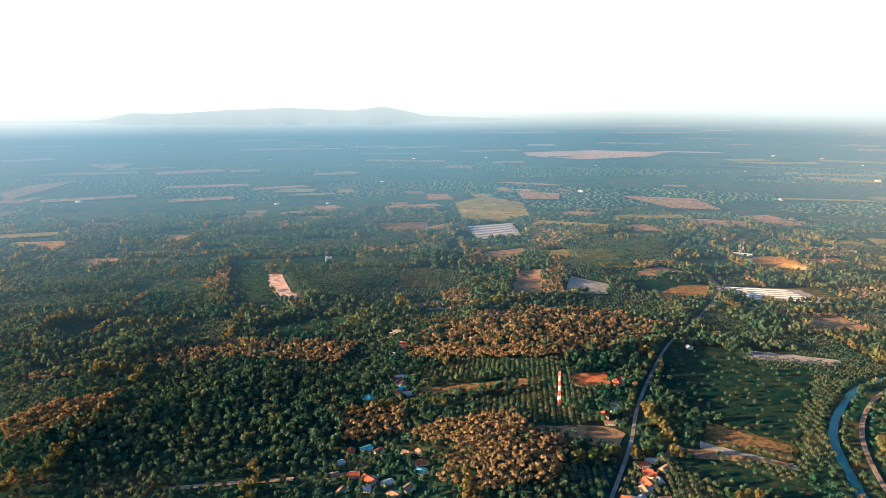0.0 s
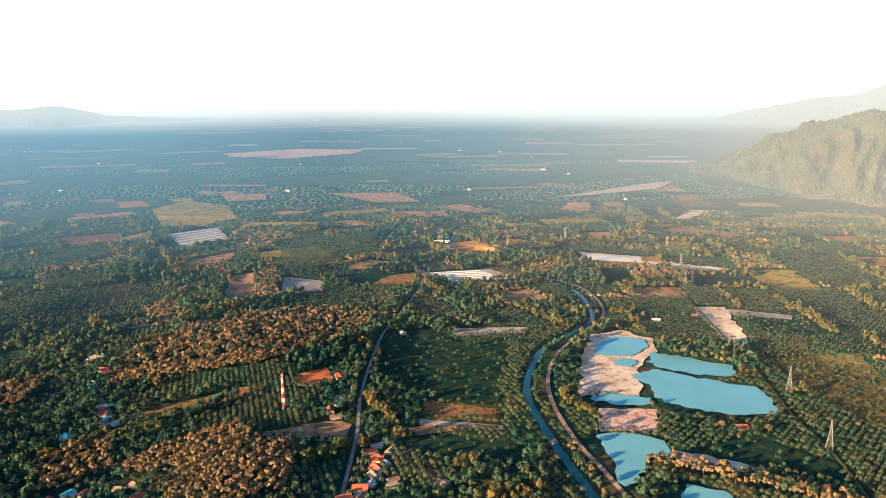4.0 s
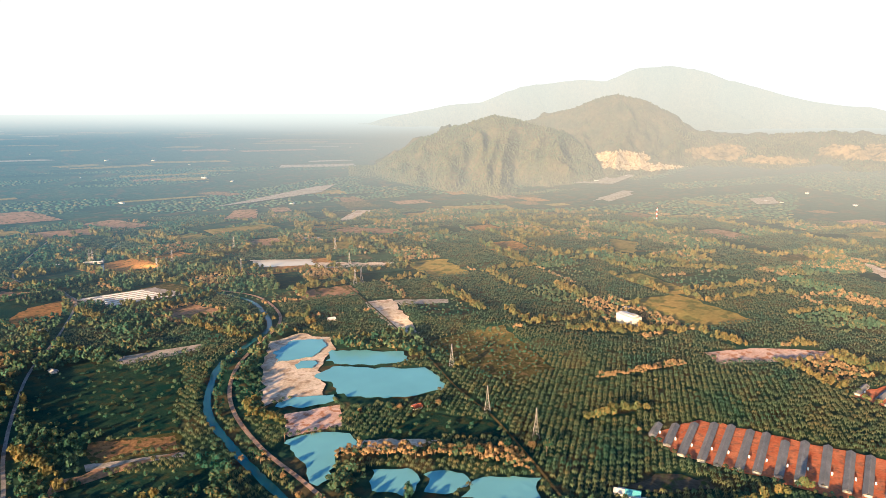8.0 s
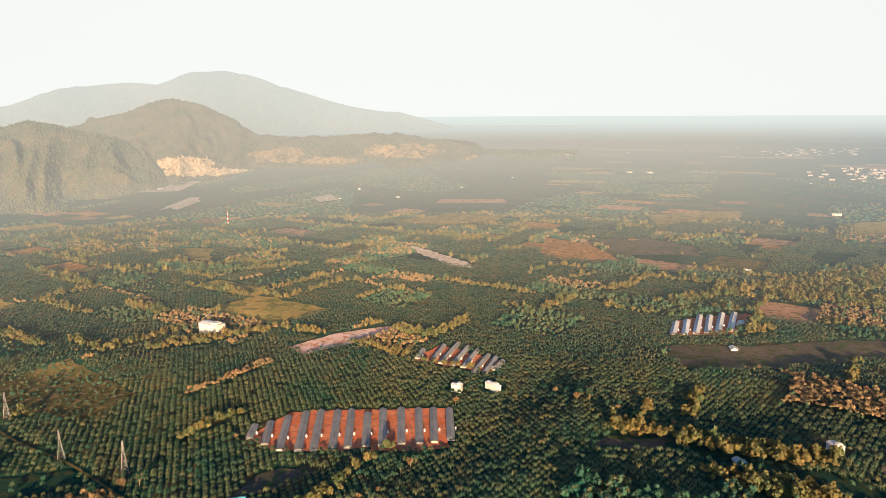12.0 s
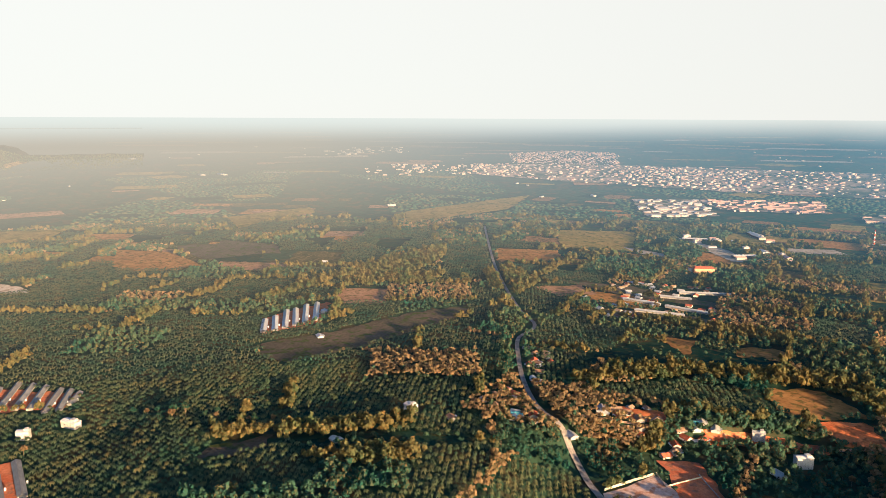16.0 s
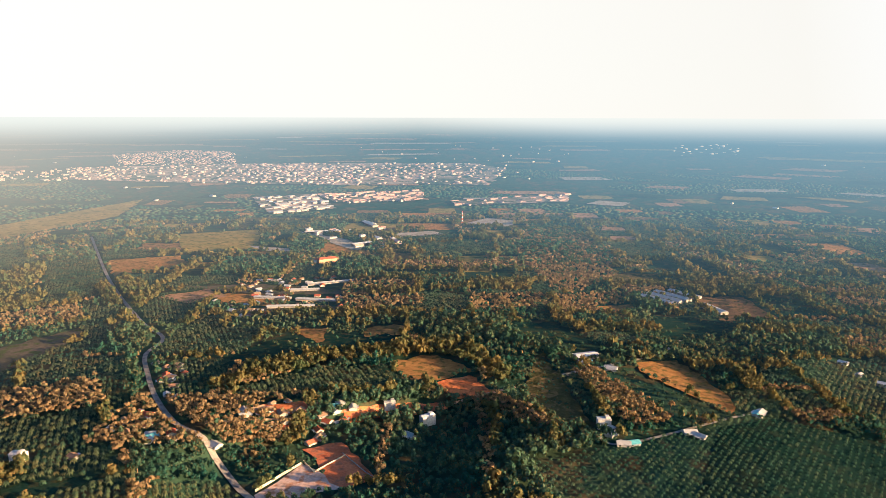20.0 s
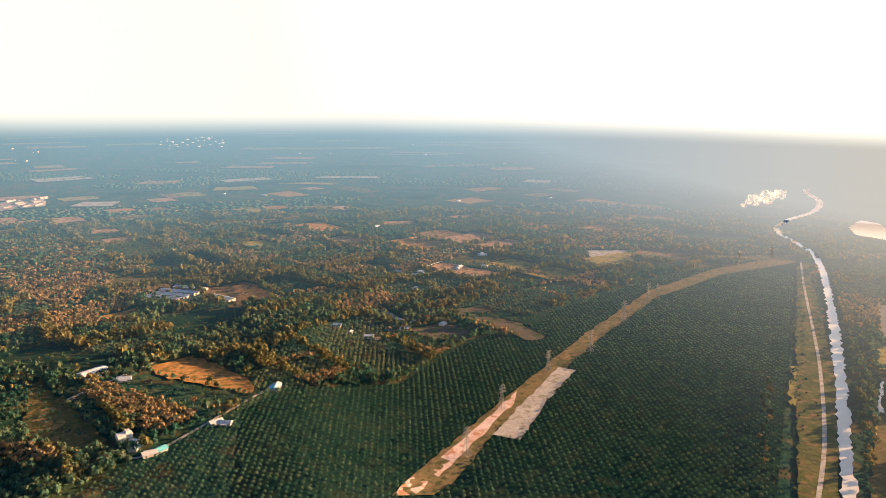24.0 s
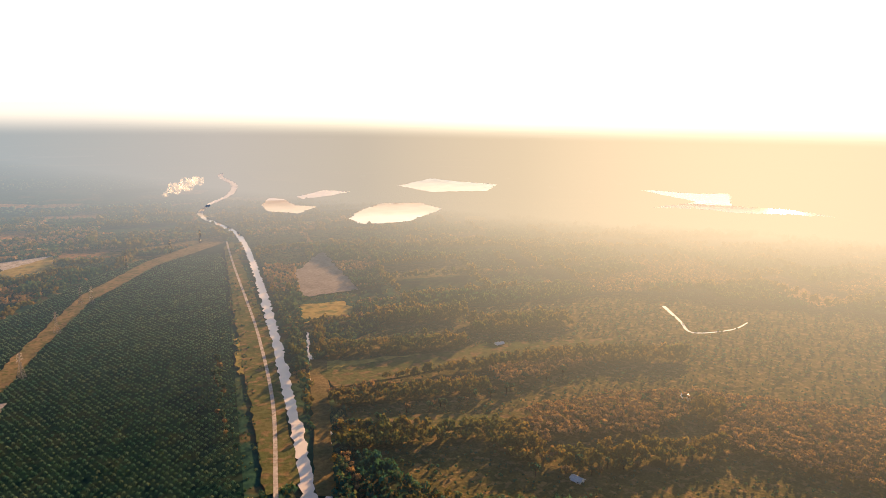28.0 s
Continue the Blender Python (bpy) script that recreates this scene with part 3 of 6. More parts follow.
paint([(795, -659), (775, -773), (730, -792), (745, -708)], 3)
for strip in (
    [(1626, -574), (1764, -773), (1880, -1040), (1805, -1050), (1545, -769), (1487, -621)],
    [(1527, -721), (1554, -866), (1485, -821), (1453, -696)],
    [(1489, -948), (1564, -1070), (1369, -1014), (1266, -905), (1343, -874)],
    [(617, -1045), (511, -1021), (514, -978), (611, -1023)]):
    paint(strip, 6)
for strip in (
    [(970, -2032), (774, -2110), (577, -1919), (503, -1714), (525, -1463), (601, -1514)],
    [(924, -1601), (806, -1808), (754, -1717), (846, -1559)],
    [(934, -1162), (814, -1289), (776, -1231), (882, -1098)]):
    paint(strip, 3)
paint([(1900, -1064), (1788, -1183), (1425, -896), (1524, -849)], 2)
paint([(2347, -1146), (2531, -1729), (2916, -2171), (2355, -1665), (2239, -1182)], 3)
paint([(986, -2049), (811, -2156), (630, -2091), (499, -1647), (600, -1606)], 3)
paint([(716, -805), (625, -876), (562, -834), (583, -771), (668, -750)], 2)
paint([(324, -1032), (278, -1072), (117, -959), (173, -901)], 4)
paint([(446, -879), (377, -848), (290, -797), (350, -790), (411, -828)], 3)
paint([(494, -1483), (421, -1588), (401, -1417), (454, -1393)], 3)
paint([(-155, -1736), (-394, -1992), (-405, -1899), (-172, -1667)], 3)
paint([(-238, -1296), (-342, -1169), (-317, -1154), (-240, -1257)], 3)
patch("scrub", [(-560, -520), (-731, -758), (-985, -805), (-1385, -514), (-1521, -45), (-1052, -18), (-800, 60), (-640, -150), (-520, -380)])
paint([(-644, -659), (-807, -503), (-793, -480), (-637, -621)], 3)
paint([(-563, -570), (-734, -381), (-670, -311), (-643, -318), (-697, -393), (-552, -549)], 3)
paint([(-674, -306), (-805, -178), (-780, -178), (-663, -293)], 3)
paint([(-767, -795), (-958, -621), (-917, -606), (-745, -760)], 3)
paint([(-928, -256), (-1012, -15), (-794, -2), (-802, -158)], 3)
paint([(-845, -517), (-1022, -412), (-1002, -375), (-800, -471)], 3)
for strip in (
    [(879, -148), (841, -226), (808, -335), (791, -395), (762, -379), (777, -300), (804, -214), (840, -140)],
    [(752, -227), (730, -320), (698, -367), (676, -348), (691, -289), (726, -230)],
    [(-762, -811), (-955, -629), (-910, -598), (-726, -772)],
    [(-680, -699), (-826, -602), (-998, -461), (-1104, -299), (-1054, -283), (-946, -436), (-785, -571), (-657, -675)],
    [(-635, -652), (-809, -496), (-781, -474), (-607, -623)],
    [(-558, -573), (-602, -538), (-726, -399), (-666, -316), (-633, -338), (-657, -410), (-552, -510), (-538, -552)],
    [(-922, -239), (-931, -199), (-848, -177), (-859, -220)],
    [(-1031, -680), (-1175, -544), (-1116, -500), (-972, -628)],
    [(-982, -853), (-1094, -723), (-1036, -684), (-922, -800)],
    [(-679, -317), (-820, -170), (-780, -160), (-637, -295)],
    [(801, -671), (794, -775), (742, -882), (676, -948), (601, -1037), (467, -982), (418, -921), (432, -895), (503, -956), (571, -971), (641, -911), (707, -839), (749, -740), (769, -660)]):
    paint(strip, 6)
for strip in (
    [(-743, -409), (-843, -347), (-929, -254), (-856, -222), (-777, -252), (-711, -333)],
    [(352, -1004), (334, -1038), (173, -901), (214, -845)]):
    paint(strip, 3)

# fields and bare ground
patch("pinksand", [(-439, 1682), (-397, 1681), (-343, 1527), (-301, 1455), (-311, 1406), (-363, 1479), (-407, 1579)])
patch("yellow", [(51, 2982), (199, 3215), (342, 2976), (333, 2609), (195, 2477), (65, 2545)])
patch("earth", [(361, 3389), (555, 3316), (518, 3086), (357, 3109)])
patch("pinkearth", [(736, 6486), (1455, 6808), (2045, 6428), (1738, 5905), (1109, 5596), (732, 6017)])
patch("earth", [(153, 1522), (194, 1717), (252, 1729), (212, 1459), (141, 1459)])
patch("pale", [(311, 1655), (387, 1571), (361, 1485), (270, 1496)])
patch("pale", [(-58, 1408), (-11, 1438), (18, 1374), (-28, 1366)])
patch("earth", [(480, 1695), (562, 1758), (626, 1651), (581, 1640), (478, 1665)])
patch("orange", [(475, 1494), (540, 1558), (619, 1568), (563, 1446), (473, 1429)])
patch("red", [(195, 1011), (254, 1023), (242, 956), (195, 967)])
patch("earth", [(105, 837), (200, 836), (230, 812), (212, 768), (151, 805)])
patch("pale", [(314, 792), (404, 730), (399, 720), (307, 775)])
patch("scrub", [(327, 827), (431, 803), (413, 740), (320, 789)])
patch("grass", [(469, 1045), (571, 1020), (473, 860), (377, 843)])
patch("grass", [(374, 1133), (463, 1131), (497, 1053), (461, 859), (434, 781), (369, 829), (331, 880), (312, 949)])
patch("grass", [(300, 757), (395, 677), (381, 629), (314, 660), (270, 718)])
patch("terrace", [(341, 842), (420, 780), (403, 743), (326, 800)])
patch("pale", [(506, 1124), (642, 1069), (619, 1044), (501, 1078)])
patch("terrace", [(-41, 958), (124, 996), (124, 961), (-36, 927)])
patch("grass", [(-555, 1792), (-474, 1825), (-382, 1503), (-295, 1329), (-454, 1412)])
patch("grass", [(-366, 1223), (-250, 1329), (-155, 1272), (-303, 1175)])
patch("earth", [(-85, 2361), (74, 2518), (62, 2417), (-63, 2282)])
patch("earth", [(97, 1929), (242, 2009), (208, 1852), (116, 1853)])
patch("earth", [(-2148, 3377), (-2203, 3760), (-2080, 3965), (-1993, 3492), (-1962, 3119)])
patch("earth", [(-2657, 5211), (-2298, 5253), (-2196, 4668)])
patch("earth", [(822, 3201), (1122, 3093), (1110, 2742), (925, 2793)])
patch("earth", [(911, 2557), (1111, 2487), (1039, 2365), (915, 2452)])
patch("earth", [(401, 734), (274, 783), (256, 751), (300, 750)])
patch("sand", [(621, 873), (718, 982), (784, 983), (806, 924), (777, 878), (686, 809), (621, 728), (577, 762), (542, 762)])
patch("pinksand", [(547, 722), (615, 688), (571, 637), (504, 666)])
patch("sand", [(540, 582), (561, 584), (630, 514), (608, 512), (552, 551)])
patch("sand", [(1013, 1047), (1073, 1014), (922, 807), (901, 835)])
patch("pale", [(1066, 1007), (1144, 920), (1120, 900), (1043, 969)])
patch("sand", [(1213, 1435), (1348, 1267), (1294, 1257), (1173, 1375)])
patch("pale", [(1682, 2616), (2475, 2908), (2620, 2908), (2320, 2681), (1850, 2613)])
patch("earth", [(1492, 2282), (1668, 2460), (1734, 2408), (1580, 2194)])
patch("sand", [(1728, 1915), (1961, 2055), (2015, 2013), (1769, 1883)])
patch("pale", [(1384, 1826), (1489, 1718), (1458, 1688), (1366, 1787)])
patch("scrub", [(899, 767), (1061, 722), (923, 528), (833, 543), (839, 647)])
patch("grass", [(569, 578), (674, 570), (704, 486), (672, 455), (636, 501)])
patch("pinksand", [(1146, 368), (1226, 306), (1298, 184), (1280, 171), (1173, 263), (1107, 331)])
patch("sand", [(2130, 296), (2093, 246), (1875, 85), (1818, 69), (1828, 130), (2025, 259)])
patch("yellow", [(2036, 981), (2034, 880), (1859, 813), (1869, 881)])
patch("pale", [(2946, 1481), (3274, 1485), (3173, 1409), (2857, 1379)])
patch("dark", [(659, 285), (711, 273), (734, 220), (719, 209), (672, 251)])
patch("yellow", [(2578, 403), (2817, 208), (2751, -21), (2601, 22), (2495, 225)])
patch("redyard", [(798, 317), (878, 283), (906, 70), (785, 57), (766, 270)])
patch("redyard", [(1090, 142), (1174, 107), (1101, -2), (1048, 15)])
patch("redyard", [(1249, -309), (1359, -351), (1417, -499), (1342, -479), (1278, -428)])
patch("dark", [(1198, -294), (1206, -432), (1251, -613), (1245, -750), (1181, -698), (1130, -530), (1105, -393), (1107, -293)])
patch("dark", [(1162, -274), (1178, -477), (1239, -744), (1192, -735), (1101, -455), (1077, -303)])
patch("grass", [(813, -223), (771, -298), (755, -376), (700, -438), (678, -424), (747, -307), (778, -236)])
patch("grass", [(559, -1164), (492, -1263), (351, -1161), (358, -1084), (461, -1121)])
patch("dark", [(794, -105), (834, -138), (832, -221), (801, -200)])
patch("pinksand", [(519, -488), (522, -570), (485, -560), (448, -546), (498, -477)])
patch("redyard", [(545, -591), (519, -633), (423, -580), (448, -546), (485, -560)])
patch("grass", [(857, -725), (888, -870), (836, -957), (667, -1021), (704, -960), (766, -875), (804, -785)])
patch("redyard", [(690, -657), (640, -708), (610, -676), (660, -640)])
patch("redyard", [(579, -714), (520, -771), (465, -804), (457, -789), (506, -728), (556, -694)])
patch("red", [(523, -864), (490, -917), (430, -876), (467, -819)])
patch("red", [(674, -669), (651, -702), (629, -679), (654, -655)])
patch("red", [(582, -712), (506, -781), (490, -759), (546, -682)])
patch("orange", [(636, -906), (580, -971), (495, -942), (528, -863), (573, -850)])
patch("dark", [(2321, -457), (2150, -598), (2005, -565), (2063, -402)])
patch("earth", [(1965, -381), (1844, -570), (1786, -458), (1876, -362)])
patch("earth", [(2938, -711), (2901, -974), (2705, -893), (2686, -719)])
patch("yellow", [(2813, -583), (2616, -676), (2484, -552)])
patch("grass", [(2093, -922), (2043, -1024), (1865, -863), (1955, -848)])
patch("grass", [(2213, -702), (2198, -810), (2019, -699)])
patch("orange", [(778, -1027), (725, -1100), (695, -1031), (742, -981)])
patch("orange", [(896, -947), (838, -998), (783, -913)])
patch("dark", [(1348, -1075), (1204, -1192), (999, -1241), (976, -1213), (1157, -1110)])
patch("dark", [(1098, -939), (1051, -1043), (919, -1135), (900, -1104), (1027, -986)])
patch("earth", [(1318, -982), (1277, -1090), (1188, -1067), (1222, -975)])
patch("orange", [(1773, -1169), (1662, -1325), (1499, -1227), (1591, -1058)])
patch("yellow", [(2631, -1273), (2853, -1949), (2911, -2131), (2500, -1708), (2347, -1146)])
patch("yellow", [(1973, -1559), (1812, -1786), (1530, -1511), (1687, -1356)])
patch("orange", [(2295, -140), (2176, -279), (1890, -340), (1928, -182), (1990, -116)])
patch("dark", [(2286, -295), (2236, -519), (2028, -514), (2008, -349)])
patch("yellow", [(2797, -557), (2951, -969), (2770, -931), (2598, -608)])
patch("pale", [(1251, -2301), (1250, -2469), (1089, -2451), (1088, -2303)])
patch("pale", [(1608, -1537), (1466, -1568), (1403, -1502), (1530, -1511)])
patch("pale", [(1673, -1829), (1428, -1789), (1242, -1686), (1297, -1652)])
patch("grass", [(800, -908), (723, -1030), (675, -995), (728, -884)])
patch("grass", [(338, -1398), (171, -1431), (166, -1330), (269, -1249)])
patch("orange", [(448, -1407), (382, -1473), (368, -1380), (415, -1361)])
patch("scrub", [(444, -1089), (353, -961), (253, -819), (335, -830), (395, -909)])
patch("orange", [(286, -1103), (225, -1152), (117, -1017), (110, -968), (253, -1059)])
patch("dark", [(-236, -1338), (-350, -1130), (-378, -1150), (-308, -1366)])
patch("earth", [(-248, -1754), (-387, -1697), (-359, -1633), (-249, -1676)])
patch("pale", [(-734, -1893), (-868, -1865), (-792, -1703), (-695, -1711)])
patch("scrub", [(-942, -1788), (-1289, -1734), (-1261, -1666), (-962, -1722)])
patch("corridor", [(-57, -671), (-188, -838), (-466, -1168), (-711, -1430), (-969, -1605), (-1291, -1732), (-1236, -1640), (-960, -1545), (-690, -1362), (-464, -1118), (-207, -808), (-124, -680), (-101, -663)])
patch("pinksand", [(-100, -716), (-190, -826), (-262, -918), (-246, -880), (-165, -768), (-112, -700)])
patch("pale", [(-238, -850), (-351, -1000), (-374, -985), (-303, -892), (-226, -772), (-196, -790)])
patch("pinksand", [(-61, -672), (-79, -702), (-109, -714), (-95, -680), (-80, -667)])
patch("yellow", [(-718, -950), (-738, -940), (-641, -804), (-618, -811)])
patch("pinksand", [(-1203, -1581), (-1219, -1573), (-810, -1006), (-788, -998), (-969, -1263)])
patch("bank", [(-1192, -1587), (-1265, -1644), (-782, -930), (-463, -515), (-425, -525), (-715, -930)])
for strip in ([(-1160, -1560), (-1190, -1560), (-760, -965), (-420, -520), (-395, -528), (-712, -945)], [(-1190, -1500), (-905, -1118), (-720, -868), (-560, -660), (-552, -668), (-712, -880), (-898, -1128), (-1180, -1508)]):
    paint(strip, 4)
patch("greyfield", [(-1104, -1213), (-1313, -1329), (-1078, -989), (-961, -1039)])
patch("yellow", [(-712, -758), (-1086, -438), (-1047, -421), (-831, -606), (-674, -717)])
patch("yellow", [(-922, -1011), (-997, -952), (-950, -878), (-847, -912)])
patch("bank2", [(-723, -769), (-739, -747), (-466, -466), (-454, -483)])
patch("yellow", [(-2600, -3228), (-2720, -2896), (-2382, -2578), (-2318, -2795)])
patch("bank", [(-698, -725), (-950, -582), (-1103, -415), (-1065, -410), (-889, -534), (-667, -660)])
patch("bank", [(-604, -579), (-696, -477), (-748, -389), (-641, -472)])

patch("pale", [(628, 1548), (795, 1512), (815, 1398), (650, 1430)])
patch("pale", [(74, 2392), (246, 2458), (252, 2212), (112, 2130)])
patch("greyfield", [(-246, 2455), (-54, 2488), (-50, 2300), (-190, 2292)])

# quarry floor
patch("pale", [(3614, 2121), (4139, 2146), (4166, 1833), (3575, 1709), (3486, 1934)])
patch("pale", [(2832, 1448), (3296, 1521), (3299, 1460), (2962, 1422)])
patch("pale", [(3327, 922), (3476, 860), (3244, 771), (3154, 835)])

# farm yards in the south
patch("earth", [(-253, -1749), (-297, -1792), (-351, -1725), (-428, -1638), (-356, -1617)])
patch("dark", [(-141, -1222), (-205, -1260), (-268, -1200), (-240, -1150), (-182, -1165)])
patch("pale", [(-91, -1382), (-108, -1371), (-147, -1277), (-137, -1263)])
patch("grass", [(-263, -1323), (-346, -1319), (-427, -1255), (-376, -1216)])
patch("yellow", [(-687, -1778), (-861, -1858), (-787, -1690), (-693, -1701)])

# water
ribbon("river", NORTH_RIVER, [7, 11, 7, 7, 9, 10, 11, 10], 0.9, "river_water", "narrow green-grey river winding past ponds", "river", 3, rough=0.2)
EAST_CANAL = [(-300, -300), (-458, -498), (-527, -584), (-604, -686), (-710, -824), (-906, -1086), (-1158, -1437), (-1336, -1710), (-1414, -1903), (-1495, -2112), (-1640, -2268), (-1887, -2452), (-2129, -2731), (-2300, -3050), (-2420, -3200)]
ribbon("canal", EAST_CANAL, [14, 15, 17, 15, 17, 18, 22, 28, 24], 1.9, "lake_water", "straight canal reflecting the sky, part of that brightness painted into its colour", "canal", 9, rough=0.35)
pond([(685, 929), (751, 957), (788, 921), (769, 884), (714, 864), (663, 892)], "turquoise sand-pit pond")
pond([(673, 861), (701, 863), (709, 840), (683, 827), (665, 840)], "small dark turquoise pond", seed=5)
pond([(719, 833), (759, 865), (788, 826), (829, 767), (806, 728), (754, 757), (723, 803)], "long turquoise pond behind a dike", seed=6)
pond([(661, 797), (707, 805), (745, 748), (796, 688), (782, 648), (747, 608), (688, 633), (648, 683), (636, 717), (658, 749)], "large turquoise pond", seed=7)
pond([(553, 750), (587, 754), (634, 718), (624, 701), (574, 719)], "turquoise pond arm beside sand", seed=8)
pond([(500, 660), (545, 636), (564, 608), (542, 580), (514, 583), (470, 542), (448, 546), (467, 584), (480, 617)], "dark turquoise pond beside trees", seed=9)
pond([(516, 525), (546, 486), (531, 465), (505, 454), (480, 495)], "dark fish pond", seed=10)
pond([(554, 472), (575, 437), (563, 422), (532, 419), (517, 444)], "dark fish pond", seed=11)
pond([(579, 420), (616, 369), (579, 340), (532, 408)], "dark fish pond", seed=12)
pond([(1118, 1595), (1230, 1479), (1190, 1407), (1079, 1500)], "pale pond reflecting the sky, part of that brightness painted into its colour", "lake_water", seed=13)
LAKES = (
    [(-1724, -2058), (-1873, -2186), (-1881, -2111), (-1791, -1948), (-1818, -1861), (-1669, -1800), (-1638, -1923)],
    [(-1963, -2122), (-2175, -2184), (-2203, -2055), (-2062, -2037), (-1929, -2053)],
    [(-1694, -1583), (-1842, -1687), (-2045, -1746), (-2147, -1638), (-2071, -1472), (-1775, -1405), (-1660, -1494)],
    [(-2496, -2022), (-2830, -2085), (-2795, -1871), (-2800, -1682), (-2585, -1592), (-2402, -1764)],
    [(-2988, -1057), (-3001, -818), (-3076, -711), (-2726, -616), (-2744, -408), (-2656, -264), (-2636, -390), (-2561, -558), (-2577, -688), (-2515, -844), (-2754, -748)])
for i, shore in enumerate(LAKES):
    pond(shore, "lake reflecting the evening sky, part of that brightness painted into its colour", "lake_water", 20 + i, "lake")
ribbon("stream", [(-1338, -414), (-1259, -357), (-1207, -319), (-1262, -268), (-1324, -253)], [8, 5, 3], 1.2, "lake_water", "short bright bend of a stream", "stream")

# roads
ribbon("road", [(900, 2350), (644, 1922), (637, 1744), (638, 1606), (621, 1517), (506, 1321), (401, 1169), (335, 1046), (267, 897), (226, 782), (173, 659), (120, 540)], 4.6, 1.5, "asphalt", "grey asphalt country road through villages", "road", 5)
ribbon("road", [(2177, -1385), (1564, -1031), (1194, -845), (1060, -794), (1008, -719), (924, -660), (834, -606), (743, -565), (680, -555), (614, -521), (550, -491), (493, -469), (400, -400)], 7.5, 1.5, "asphalt", "grey asphalt road winding towards the town", "road", 6)
ribbon("track", [(637, 1744), (645, 1660), (638, 1606), (621, 1517), (653, 1516)], 10, 1.6, "dirt_road", "pale dirt track to the sheds", "track")
ribbon("track", [(869, 1395), (897, 1270), (856, 1139), (796, 1056), (703, 993), (616, 928), (549, 852), (502, 768), (467, 664), (450, 573), (436, 507), (420, 440)], 6, 1.4, "dirt_road", "reddish dirt track along the river", "track", 6)
ribbon("track", [(1218, 1440), (1029, 1064), (855, 747), (763, 596), (719, 505), (653, 404), (600, 330)], 3.2, 1.4, "bank2", "straight grassy farm track through palms", "track", 4)
ribbon("track", [(-294, 685), (-237, 696), (-165, 705)], 8, 1.4, "dirt_road", "dirt track between trees", "track")
ribbon("track", [(405, -911), (366, -994), (318, -1073), (261, -1172), (240, -1300)], 6, 1.4, "pale", "pale farm lane", "track")
ribbon("track", [(371, -971), (292, -866), (253, -819), (214, -810), (112, -960), (84, -991)], 5, 1.45, "pale", "pale farm lane round an orchard", "track")
ribbon("track", [(690, -600), (615, -660), (565, -715), (482, -770), (430, -870), (359, -998)], 7, 1.5, "dirt_road", "reddish village dirt road", "track")
ribbon("track", [(-360, -430), (-428, -513), (-584, -696), (-753, -925), (-898, -1137), (-1077, -1403), (-1250, -1652)], 5, 2.0, "pale", "pale track on the canal bank", "track", 5)
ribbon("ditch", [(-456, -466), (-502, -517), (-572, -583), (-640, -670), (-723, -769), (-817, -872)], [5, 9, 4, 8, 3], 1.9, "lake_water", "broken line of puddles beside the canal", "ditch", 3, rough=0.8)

# ---- hills ----
material("hill_forest", (0.055, 0.068, 0.052), (0.105, 0.095, 0.064), 0.012, fine=0.06, far=0.8, bump=2.5)
material("hill_leaf", (0.050, 0.080, 0.058), (0.105, 0.112, 0.068), 0.008, c=(0.11, 0.095, 0.045), island=True, far=0.8)
HILLS = {}
material("quarry_rock", (0.38, 0.30, 0.18), (0.48, 0.40, 0.26), 0.02, c=(0.26, 0.19, 0.10), fine=0.08, far=0.8, bump=4.0)
material("range_forest", (0.08, 0.09, 0.06), (0.12, 0.11, 0.07), 0.004, far=0.9, bump=10.0)


BARE = {}


def rim_height(r):
    """Height of the bare ground at a distance r, as drawn in to fit the camera's view."""
    return EYE * (1 - r / (NEAR / (1 - (r - NEAR) / RIM))) if r > NEAR else 0.0


